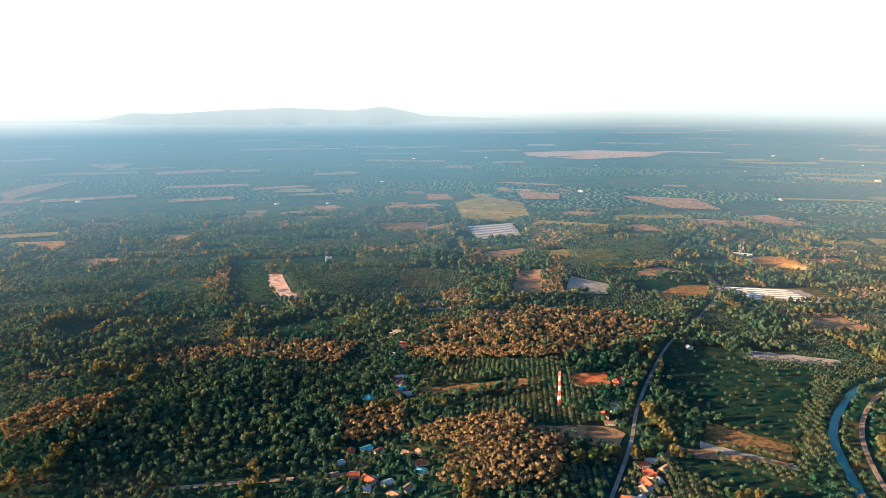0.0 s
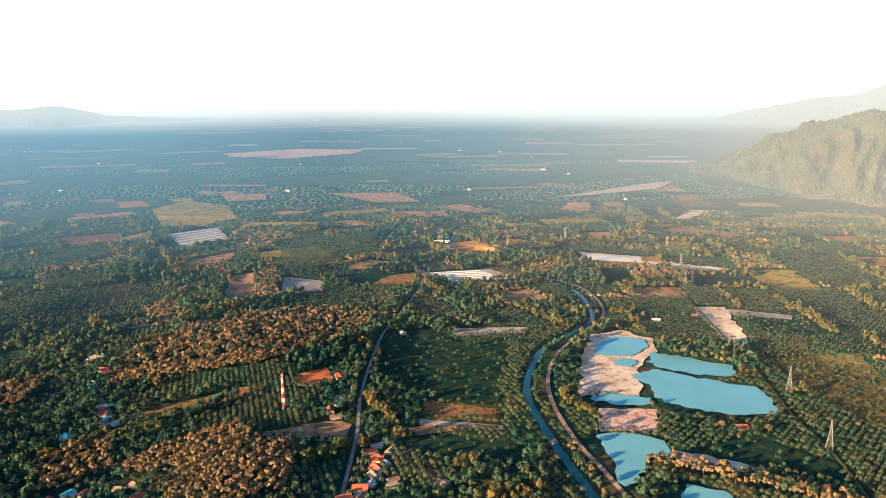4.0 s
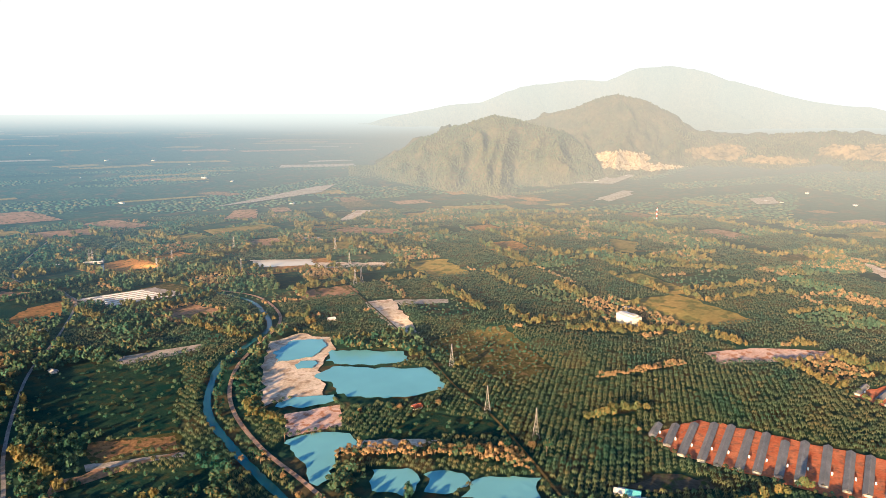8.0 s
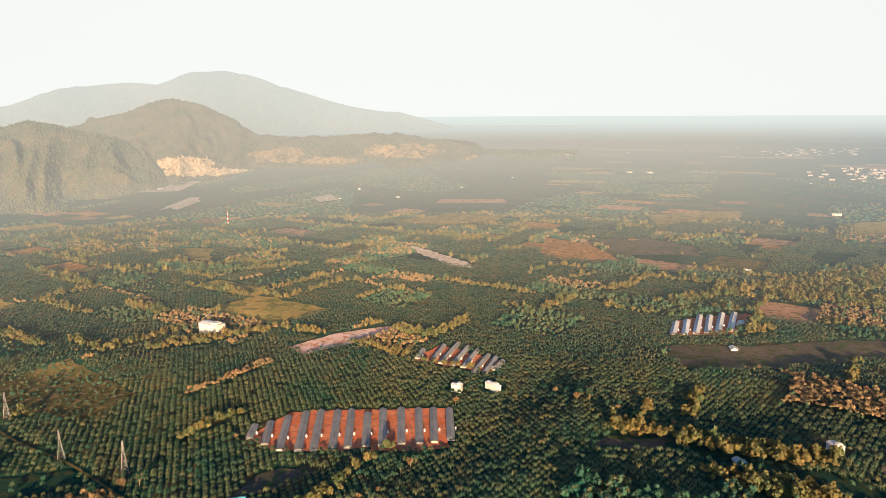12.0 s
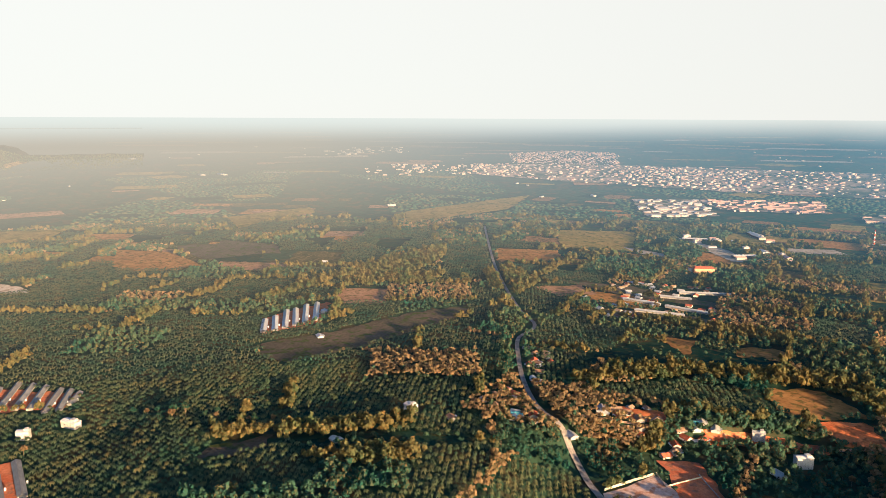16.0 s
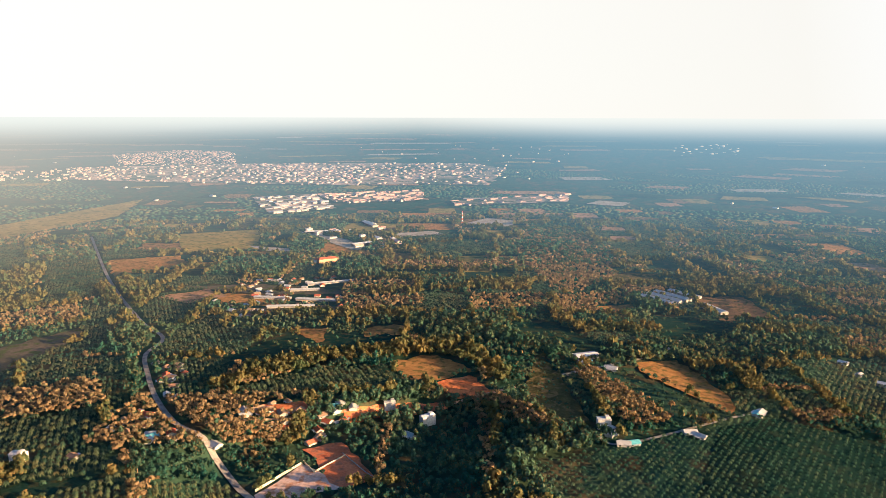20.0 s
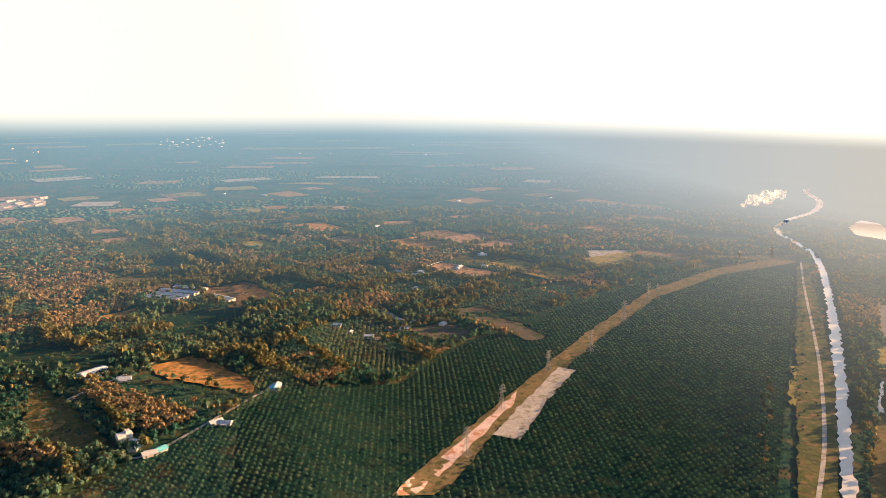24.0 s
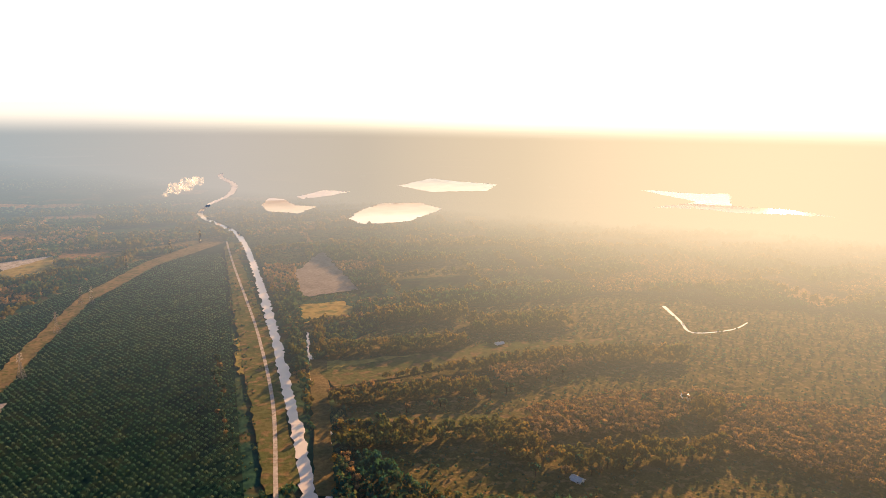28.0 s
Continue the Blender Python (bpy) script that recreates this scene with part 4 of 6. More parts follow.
def ridge(name, label, crest, dist, depth, mat, rough, seed, cols=160, rows=44, bare=(), spur=0.0):
    """A hill range: crest is a list of (azimuth, elevation seen from the middle); its flanks run out into the plain in spurs and gullies."""
    az = np.linspace(crest[0][0], crest[-1][0], cols)
    el = np.interp(az, [c[0] for c in crest], [c[1] for c in crest])
    for _ in range(3): el[1:-1] = (el[:-2] + 2 * el[1:-1] + el[2:]) / 4
    low = rim_height(dist)
    tall = np.maximum(EYE + dist * np.tan(np.radians(el)) - low, 2.0)
    out = 0.35 + 0.65 * tall / tall.max()
    verts = np.zeros((rows, cols, 3))
    for i, u in enumerate(np.linspace(-1, 1, rows)):
        flank = math.sin(math.pi * min(1.0, abs(u) * 1.05)) ** 0.8 if 0 < abs(u) < 0.95 else 0.0
        body = (1 - abs(u)) ** 1.75
        for j in range(cols):
            a = radians(az[j])
            r = dist + depth * out[j] * u
            x, y = r * math.sin(a), r * math.cos(a)
            along = dist * a / 260
            warp = noise.noise(Vector((along * 0.6 + seed, u * 1.5, 3.0)))
            gully = 1 - 2.2 * abs(noise.noise(Vector((along + 0.9 * warp + 0.55 * u + seed, abs(u) * 0.5, 9.0))))
            rill = 1 - 2.2 * abs(noise.noise(Vector((along * 2.7 + 1.2 * warp + seed, abs(u) * 1.6, 4.0))))
            n = noise.fractal(Vector((x / 160 + seed, y / 160, 0)), 0.9, 2.1, 5)
            share = min(1.0, tall[j] / (0.55 * tall.max()))
            z = rim_height(r) - 5 + (tall[j] + 5) * body
            z += share * (flank * (spur * (gully - 0.35) + 0.4 * spur * (rill - 0.35) + rough * n) + (0.12 * rough * n if body > 0.9 else 0))
            verts[i, j] = (x, y, z)
    if mat == "hill_forest": HILLS[name + "_trees"] = verts
    ob = new(name, mesh_of(name, verts.reshape(-1, 3), grid_faces(rows, cols)[:, ::-1], mat, True))
    if bare:
        # quarried and cleared ground with torn edges on the slope
        hz = np.hypot(verts[..., 0], verts[..., 1])
        el = np.degrees(np.arctan2(verts[..., 2] - EYE, hz))
        which = np.zeros((rows, cols), np.int32)
        for k, (a0, e0, aw, eh, kind) in enumerate(bare):
            wob = np.array([[noise.fractal(Vector((az[j] * 1.1 + seed, el[i, j] * 1.6, k)), 0.8, 2.2, 4) for j in range(cols)] for i in range(rows)])
            which[(((az[None] - a0) / aw) ** 2 + ((el - e0) / eh) ** 2 + wob * 0.8 < 1) & (np.arange(rows) < rows * 0.55)[:, None]] = k + 1
            ob.data.materials.append(MATS[kind])
        BARE[name + "_trees"] = which > 0
        ob.data.polygons.foreach_set("material_index", which[:-1, :-1].ravel().astype(np.int32))
    return tagged(ob, label, "hill", kind="structure")


material("cleared_slope", (0.20, 0.16, 0.085), (0.26, 0.20, 0.11), 0.01, c=(0.10, 0.085, 0.04), fine=0.05, far=0.8, bump=4.0)
ridge("mountain_range", "far mountain range fading in painted pale haze", [(44, -1.2), (46, -0.5), (51, 0.5), (54, 0.8), (57, 2.0), (61, 2.5), (63.5, 2.4), (66, 3.4), (68.3, 3.6), (71, 2.9), (75, 1.5), (79, 0.5), (82, 0.2), (86, -0.9), (92, -1.5), (96, -2)], 4570, 150, "range_forest", 25, 3.0, 220, 40, spur=40)
ridge("forested_hill", "steep rounded forested hill, warm in the sun", [(43, -5.5), (45, -4.5), (46.9, -3.3), (50.5, -1.6), (53, -0.8), (55.1, -0.4), (57, -0.7), (59, -1.2), (61, -2.0), (63.5, -3.8), (65, -5.2)], 3720, 620, "hill_forest", 40, 7.0, 260, 90, spur=92)
ridge("quarry_hill", "conical forested hill with a quarry at its foot", [(54, -3), (57, -1), (59, -0.3), (61, 0.2), (62.8, 0.9), (64.6, 1.3), (66.7, 0.8), (68.7, -0.4), (70.2, -1.5), (73, -2.0), (76, -1.7), (79.6, -1.5), (83, -1.8), (85.5, -2.1), (88.1, -2.8), (92, -3.8), (96, -4.3)], 4080, 640, "hill_forest", 34, 11.0, 420, 110, bare=[(64.9, -3.7, 2.3, 0.55, "quarry_rock"), (66.2, -4.3, 3.2, 0.3, "quarry_rock"), (72.3, -3.1, 2.2, 0.6, "cleared_slope"), (76, -3.6, 2.4, 0.3, "cleared_slope"), (82, -2.9, 3.2, 0.55, "cleared_slope"), (88.5, -3.5, 1.7, 0.25, "cleared_slope")], spur=75)
ridge("western_range", "far low mountain range dissolving in painted haze", [(-40, -1.3), (-30, -0.95), (-25.6, -0.7), (-23.7, -0.2), (-21, -0.3), (-16.9, 0.0), (-11.8, 0.2), (-7.4, -0.1), (-4.7, 0.25), (-3, -0.1), (-1.5, -0.5), (6, -0.8)], 4600, 120, "range_forest", 8, 5.0, 200, 30, spur=14)

# field strips over the far plain
def far_fields(name, label, mat, n, seed, z):
    rng = np.random.RandomState(seed)
    v, f = [], []
    for k in range(n):
        a = radians(rng.uniform(-33, 267))
        d = 2300 * (8.0 ** rng.rand())
        if 43 < math.degrees(a) < 94 and d > 3300: continue
        w, h, t = rng.uniform(50, 210) * d / 3500, rng.uniform(25, 85) * d / 3500, rng.uniform(-0.4, 0.4)
        ring = []
        for px, py in ((-w, -h), (0, -h * 1.1), (w, -h), (w, 0), (w * rng.uniform(0.7, 1.1), h), (0, h * 0.95), (-w * rng.uniform(0.7, 1.1), h), (-w, 0)):
            qx, qy = px * math.cos(t) - py * math.sin(t), px * math.sin(t) + py * math.cos(t)
            ring.append((d * math.sin(a) + qx * math.cos(a) + qy * math.sin(a), d * math.cos(a) - qx * math.sin(a) + qy * math.cos(a)))
        spots = [(d * math.sin(a), d * math.cos(a)), *ring]
        if any(max(abs(x), abs(y)) < HALF - 8 and grow[int((y + HALF) / CELL), int((x + HALF) / CELL)] == 1 for x, y in spots): continue
        paint(ring, 1)
        ring = np.array(ring)
        b = len(v)
        v += lay(ring[:, 0], ring[:, 1], z + 3).tolist()
        f += [(b, b + 1, b + 5, b + 6), (b, b + 6, b + 7, b), (b + 1, b + 2, b + 4, b + 5), (b + 2, b + 3, b + 4, b + 2)]
    f = [q for q in f if len(set(q)) == 4]
    tagged(new(name, mesh_of(name, v, f, mat)), label, "fields", kind="stuff")


far_fields("far_brown_fields", "brown earth fields on the far plain", "earth", 170, 31, 2.0)
far_fields("far_yellow_fields", "yellow grass fields on the far plain", "yellow", 210, 32, 2.5)
far_fields("far_pale_fields", "pale bare strips on the far plain", "pale", 60, 33, 3.0)
far_fields("far_meadows", "green meadows on the far plain", "grass", 160, 34, 3.5)

# ---- buildings and masts ----
material("white_wall", (0.46, 0.44, 0.42), (0.54, 0.52, 0.49), 0.2, c=(0.42, 0.40, 0.36), fine=1.5, far=True)
material("town_wall", (0.60, 0.46, 0.40), (0.70, 0.58, 0.52), 0.05, c=(0.32, 0.26, 0.22), far=True)
material("cream_wall", (0.58, 0.50, 0.38), (0.64, 0.56, 0.44), 0.2, c=(0.44, 0.38, 0.30), fine=1.5, far=True)
material("grey_wall", (0.30, 0.29, 0.28), (0.38, 0.37, 0.35), 0.3, c=(0.22, 0.21, 0.20), fine=1.5)
material("red_roof", (0.36, 0.10, 0.055), (0.46, 0.15, 0.08), 0.3, c=(0.26, 0.08, 0.05), fine=2.0, far=True, obj=True)
material("pink_roof", (0.50, 0.27, 0.21), (0.58, 0.36, 0.30), 0.05, c=(0.50, 0.38, 0.33), far=True, obj=True)
material("rust_roof", (0.20, 0.12, 0.08), (0.30, 0.19, 0.13), 0.3, c=(0.36, 0.30, 0.2), fine=2.0, obj=True)
material("zinc_roof", (0.34, 0.36, 0.37), (0.44, 0.46, 0.47), 0.2, c=(0.34, 0.32, 0.30), fine=1.2, rough=0.45, far=True, obj=True)
material("white_roof", (0.50, 0.50, 0.49), (0.58, 0.58, 0.57), 0.1, c=(0.46, 0.45, 0.44), fine=1.0, rough=0.5, far=True, obj=True)
material("shed_roof", (0.13, 0.14, 0.14), (0.21, 0.215, 0.215), 0.08, c=(0.13, 0.12, 0.11), fine=0.8, rough=0.55, obj=True)
material("teal_roof", (0.10, 0.36, 0.40), (0.16, 0.44, 0.48), 0.3, c=(0.08, 0.26, 0.30), rough=0.5)
material("orange_wall", (0.52, 0.30, 0.19), (0.58, 0.36, 0.24), 0.2)
material("dark_glass", (0.03, 0.035, 0.04), (0.05, 0.055, 0.06), 0.5, rough=0.2)
material("wood_door", (0.16, 0.09, 0.05), (0.22, 0.13, 0.07), 0.8)
material("steel", (0.24, 0.24, 0.24), (0.32, 0.32, 0.32), 0.5, rough=0.5, metal=0.4)
material("red_paint", (0.52, 0.08, 0.05), (0.58, 0.11, 0.07), 0.5, rough=0.5)
material("white_paint", (0.74, 0.74, 0.72), (0.80, 0.80, 0.78), 0.5, rough=0.5)
material("concrete", (0.36, 0.35, 0.33), (0.44, 0.43, 0.40), 0.2, c=(0.28, 0.27, 0.25), fine=1.0)
material("bark", (0.14, 0.10, 0.07), (0.22, 0.17, 0.12), 0.5)
material("vent_black", (0.02, 0.02, 0.02), (0.03, 0.03, 0.03), 0.5)


def thing(name, label, category, group="", at=(0, 0, 0), turn=0.0):
    ob = new(name)
    ob.matrix_basis = pose(*at, 0, 0, turn)
    return tagged(ob, label, category, group)


def part(name, bm, mat, parent, label=""):
    me = bpy.data.meshes.new(name)
    bm.to_mesh(me); bm.free()
    me.materials.append(MATS[mat])
    ob = new(name, me)
    ob.parent = parent
    return tagged(ob, label)


def box(x0, x1, y0, y1, z0, z1, bm=None, bevel=0.0):
    bm = bm or bmesh.new()
    vs = [bm.verts.new((x, y, z)) for z in (z0, z1) for x, y in ((x0, y0), (x1, y0), (x1, y1), (x0, y1))]
    for q in ((3, 2, 1, 0), (4, 5, 6, 7), (0, 1, 5, 4), (1, 2, 6, 5), (2, 3, 7, 6), (3, 0, 4, 7)):
        bm.faces.new([vs[i] for i in q])
    if bevel:
        bmesh.ops.bevel(bm, geom=bm.edges[:], offset=bevel, segments=1, affect="EDGES")
    return bm


def gable(lx, ly, z0, rise, over=0.8, thick=0.25, bm=None, hip=0.0):
    """A pitched roof along x with eaves and thickness; hip pulls the ridge ends in."""
    bm = bm or bmesh.new()
    x, y = lx / 2 + over, ly / 2 + over
    low = z0 - over * rise / (ly / 2)
    top = [(-x + hip, 0, z0 + rise), (x - hip, 0, z0 + rise)]
    eave = [(-x, -y, low), (x, -y, low), (x, y, low), (-x, y, low)]
    up = [bm.verts.new((a, b, c + thick)) for a, b, c in eave + top]
    dn = [bm.verts.new((a, b, c)) for a, b, c in eave + top]
    for s, flip in ((up, False), (dn, True)):
        for q in ((0, 1, 5, 4), (2, 3, 4, 5)) + (((3, 0, 4), (1, 2, 5)) if hip else ()):
            bm.faces.new([s[i] for i in (reversed(q) if flip else q)])
    rim = ((0, 1), (1, 2), (2, 3), (3, 0)) if hip else ((0, 1), (1, 5), (5, 2), (2, 3), (3, 4), (4, 0))
    for i, j in rim:
        bm.faces.new((up[i], dn[i], dn[j], up[j]))
    bmesh.ops.recalc_face_normals(bm, faces=bm.faces[:])
    return bm


def walls(lx, ly, h, rise):
    """Walls with gable ends."""
    bm = box(-lx / 2, lx / 2, -ly / 2, ly / 2, 0, h)
    if rise:
        for x in (-lx / 2, lx / 2):
            a, b, c = (bm.verts.new(p) for p in ((x, -ly / 2, h), (x, ly / 2, h), (x, 0, h + rise)))
            bm.faces.new((a, b, c) if x > 0 else (c, b, a))
    return bm


def clear(x, y, r):
    c, d, n = int((x + HALF) / CELL), int((y + HALF) / CELL), int(r / CELL) + 2
    if n < c < NC - n and n < d < NC - n:
        win = np.s_[d - n:d + n + 1, c - n:c + n + 1]
        grow[win][np.hypot(GX[win] - x, GY[win] - y) < r] = 1


def make_house(wall_mat, roof_mat, lx, ly, h, rise, label, hip=0.0, porch=True, category="house"):
    ob = thing("house", label, category, "village houses")
    part("wall", walls(lx, ly, h, 0 if hip else rise * 0.97), wall_mat, ob)
    roof = part("roof", gable(lx, ly, h, rise, 0.9, 0.3, None, hip), roof_mat, ob)
    part("ridge_cap", box(-lx / 2 + hip, lx / 2 - hip, -0.25, 0.25, h + rise + 0.2, h + rise + 0.5), roof_mat, roof)
    part("door", box(-0.6, 0.6, -ly / 2 - 0.06, -ly / 2 + 0.02, 0, 2.1), "wood_door", ob)
    for x in (-lx * 0.3, lx * 0.3):
        for s in (-1, 1):
            part("window", box(x - 0.8, x + 0.8, s * ly / 2 - 0.05, s * ly / 2 + 0.05, 1.0, 2.2), "dark_glass", ob)
    if porch:
        p = part("porch_roof", box(-lx * 0.32, lx * 0.32, -ly / 2 - 3.2, -ly / 2, h - 0.55, h - 0.35), "zinc_roof", ob, "grey sheet-metal porch roof")
        for x in (-lx * 0.3, lx * 0.3):
            part("post", box(x - 0.1, x + 0.1, -ly / 2 - 3.1, -ly / 2 - 2.9, 0, h - 0.5), "white_wall", p)
    return ob


def settle(ob, spots, first=True, seed=0, size=(0.9, 1.15), r=9.0, turns=None, rolling=False):
    """Stand a thing and its copies on spots of the plan."""
    rng = random.Random(seed)
    for i, (x, y) in enumerate(spots):
        s = float(shrink(x, y)) * rng.uniform(*size)
        a = turns[i % len(turns)] if turns else rng.uniform(0, 360)
        m = Matrix.Translation(Vector(lay(x, y, (0.0 if rolling else 0.5) if math.hypot(x, y) < NEAR else 4.0))) @ pose(0, 0, 0, 0, 0, a)
        if i == 0 and first: ob.matrix_basis = m @ Matrix.Scale(s, 4)
        else: copy_thing(ob, m @ Matrix.Scale(s / ob.scale[0], 4))
        if r: clear(x, y, r)


red_house = make_house("cream_wall", "red_roof", 14, 10, 3.4, 2.6, "single-storey village house with a red tiled roof")
settle(red_house, [(267, 988), (257, 972), (228, 709), (221, 690), (227, 732), (192, 657), (170, 645), (213, 862), (-68, 1152), (-62, 1130), (-100, 711), (-81, 699), (564, -643), (549, -611), (571, -668), (584, -703), (674, 598), (812, -559), (790, -560)], seed=1)
rust_house = make_house("grey_wall", "rust_roof", 13, 9, 3.1, 2.0, "old village house with a rusty sheet-metal roof")
settle(rust_house, [(-82, 1220), (-65, 1025), (-60, 969), (-64, 938), (-122, 708), (-39, 682), (-52, 670), (215, 840), (236, 895), (214, 677), (230, 660), (276, 630), (108, 1345), (91, 1352), (882, -670), (848, -648), (899, -700), (679, -652), (550, -628), (640, -658), (626, -674), (765, -439), (665, -655), (590, -680), (-233, -1510), (620, -640)], seed=2)
zinc_house = make_house("white_wall", "zinc_roof", 14, 9, 3.2, 2.0, "white-walled house under a pale zinc roof")
settle(zinc_house, [(-67, 1000), (-48, 937), (736, -525), (726, -512), (417, 1130), (492, 1361), (455, -690), (679, -628), (570, -722), (237, -825), (215, -806), (151, -881), (776, -279), (645, -546), (-225, -1688), (-210, -1660), (-250, -1500), (-957, -564), (-921, -246), (-639, -277), (585, -700), (646, 283), (640, 260), (-190, -1530), (-300, -1640), (-170, -1700), (1187, -401)], seed=3)
teal_house = make_house("white_wall", "teal_roof", 13, 10, 3.3, 1.8, "village house with a bright teal metal roof")
settle(teal_house, [(-92, 772), (231, 878), (-25, 719), (-103, 918), (83, -985), (350, -1066), (596, -712), (-58, 955), (650, 272), (731, -522), (205, -815)], seed=4)
settle(make_house("white_wall", "white_roof", 15, 10, 4.5, 1.6, "low white farm building with a white roof"), [(357, -1059), (245, -836), (1340, -463), (969, -1663), (1814, -632), (-170, -2389), (-150, -2370), (1308, 582), (640, 1500), (880, 1000)] + [(-166, -2379), (-421, -1874), (-332, -1725), (-398, -1727), (-226, -1683), (-233, -1513), (-133, -1233), (-208, -1248), (-12, -1276), (-67, -1198)], seed=5, r=13)


def make_tower_house(lx, ly, h, label, mat="white_wall", roof_mat="white_roof"):
    """A tall windowless swiftlet house: storeys, vents, parapet and a small hut on the roof."""
    ob = thing("swiftlet_house", label, "building", "swiftlet houses")
    body = part("wall", box(-lx / 2, lx / 2, -ly / 2, ly / 2, 0, h, None, 0.08), mat, ob)
    n = int(h // 3.4)
    for k in range(1, n):
        part("string_course", box(-lx / 2 - 0.12, lx / 2 + 0.12, -ly / 2 - 0.12, ly / 2 + 0.12, k * 3.4 - 0.15, k * 3.4 + 0.15), "concrete", body)
    for k in range(n):
        for x in np.linspace(-lx / 2 + 2, lx / 2 - 2, 5):
            for s in (-1, 1):
                part("vent", box(x - 0.3, x + 0.3, s * ly / 2 - 0.04, s * ly / 2 + 0.04, k * 3.4 + 1.6, k * 3.4 + 2.1), "vent_black", ob)
    part("roof", gable(lx, ly, h, 1.6, 0.5, 0.25), roof_mat, ob)
    part("roof_hut", box(-lx * 0.4, -lx * 0.1, -ly * 0.3, ly * 0.3, h, h + 3.6, None, 0.05), mat, ob)
    part("door", box(-0.8, 0.8, -ly / 2 - 0.05, -ly / 2 + 0.05, 0, 2.2), "wood_door", ob)
    return ob


settle(make_tower_house(24, 12, 17, "tall white windowless swiftlet house with rows of vents"), [(454, -732)], seed=6, size=(0.8, 0.8), r=22, turns=[62])
settle(make_tower_house(17, 12, 13, "tall grey-white swiftlet house beside palms", "white_wall", "zinc_roof"), [(809, -400), (525, -747), (-305, 1823), (969, 62), (252, -842)], seed=7, size=(0.85, 1.0), r=15, turns=[20, 40, 10, 75, 30])
settle(make_tower_house(46, 22, 20, "large white block-shaped swiftlet building among palms"), [(1213, 535)], seed=8, size=(1, 1), r=38, turns=[66])
settle(make_tower_house(24, 11, 9, "white farm store with a pitched roof"), [(979, 9)], seed=9, size=(1, 1), r=20, turns=[40])

# an orange block of flats with wings
flats = thing("apartment_block", "orange and white apartment block at the town's edge", "building")
part("wall", box(-26, 26, -9, 9, 0, 13, None, 0.1), "orange_wall", flats)
part("wing", box(14, 34, -24, -9, 0, 10, None, 0.1), "white_wall", flats, "white side wing")
part("roof", gable(52, 18, 13, 4, 1, 0.3, None, 6), "red_roof", flats)
part("wing_roof", box(13.5, 34.5, -24.5, -9.05, 10, 10.4), "red_roof", flats)
for k in range(4):
    for x in range(-22, 24, 6):
        part("window", box(x - 1.2, x + 1.2, -9.06, -8.9, k * 3.2 + 1.2, k * 3.2 + 2.6), "dark_glass", flats)
settle(flats, [(1234, -1467)], size=(1, 1), r=40, turns=[58])


def make_shed(length, width, label, roof_mat="shed_roof", group="poultry sheds", high=3.2, rise=2.2, vents=True, category="shed"):
    """A long open-sided farm shed with posts, curtains and a raised ridge."""
    ob = thing("farm_shed", label, category, group)
    part("floor_slab", box(-length / 2, length / 2, -width / 2, width / 2, 0, 0.5), "concrete", ob)
    part("roof", gable(length, width, high, rise, 0.9, 0.2), roof_mat, ob)
    if vents:
        part("ridge_vent", gable(length * 0.96, width * 0.22, high + rise + 0.2, 0.6, 0.2, 0.15), roof_mat, ob)
    for s in (-1, 1):
        part("side_curtain", box(-length / 2 + 0.3, length / 2 - 0.3, s * width / 2 - 0.08, s * width / 2 + 0.08, 0.5, high * 0.72), "grey_wall", ob)
        part("end_wall", box(s * length / 2 - 0.1, s * length / 2 + 0.1, -width / 2, width / 2, 0.5, high), "grey_wall", ob)
    n = max(3, int(length / 12))
    for i in range(n + 1):
        for s in (-1, 1):
            x = -length / 2 + 0.4 + (length - 0.8) * i / n
            part("post", box(x - 0.12, x + 0.12, s * (width / 2 + 0.15) - 0.1, s * (width / 2 + 0.15) + 0.1, 0, high), "concrete", ob)
    return ob


def sheds(lines, width, label, roof_mat="shed_roof", high=3.2, rise=2.2, silo=True):
    for i, ((x0, y0), (x1, y1)) in enumerate(lines):
        length = math.hypot(x1 - x0, y1 - y0)
        ob = make_shed(length, width, label, roof_mat, "poultry sheds", high, rise)
        a = math.degrees(math.atan2(y1 - y0, x1 - x0))
        ob.matrix_basis = Matrix.Translation(Vector(lay((x0 + x1) / 2, (y0 + y1) / 2, 1.0))) @ pose(0, 0, 0, 0, 0, a)
        for f in np.linspace(0, 1, max(3, int(length / 14))):
            clear(x0 + (x1 - x0) * f, y0 + (y1 - y0) * f, width * 0.5 + 4)
        if silo:
            c, s = math.cos(radians(a)), math.sin(radians(a))
            make_silo((x0 + x1) / 2 + length * 0.18 * c - (width / 2 + 2.6) * s, (y0 + y1) / 2 + length * 0.18 * s + (width / 2 + 2.6) * c)


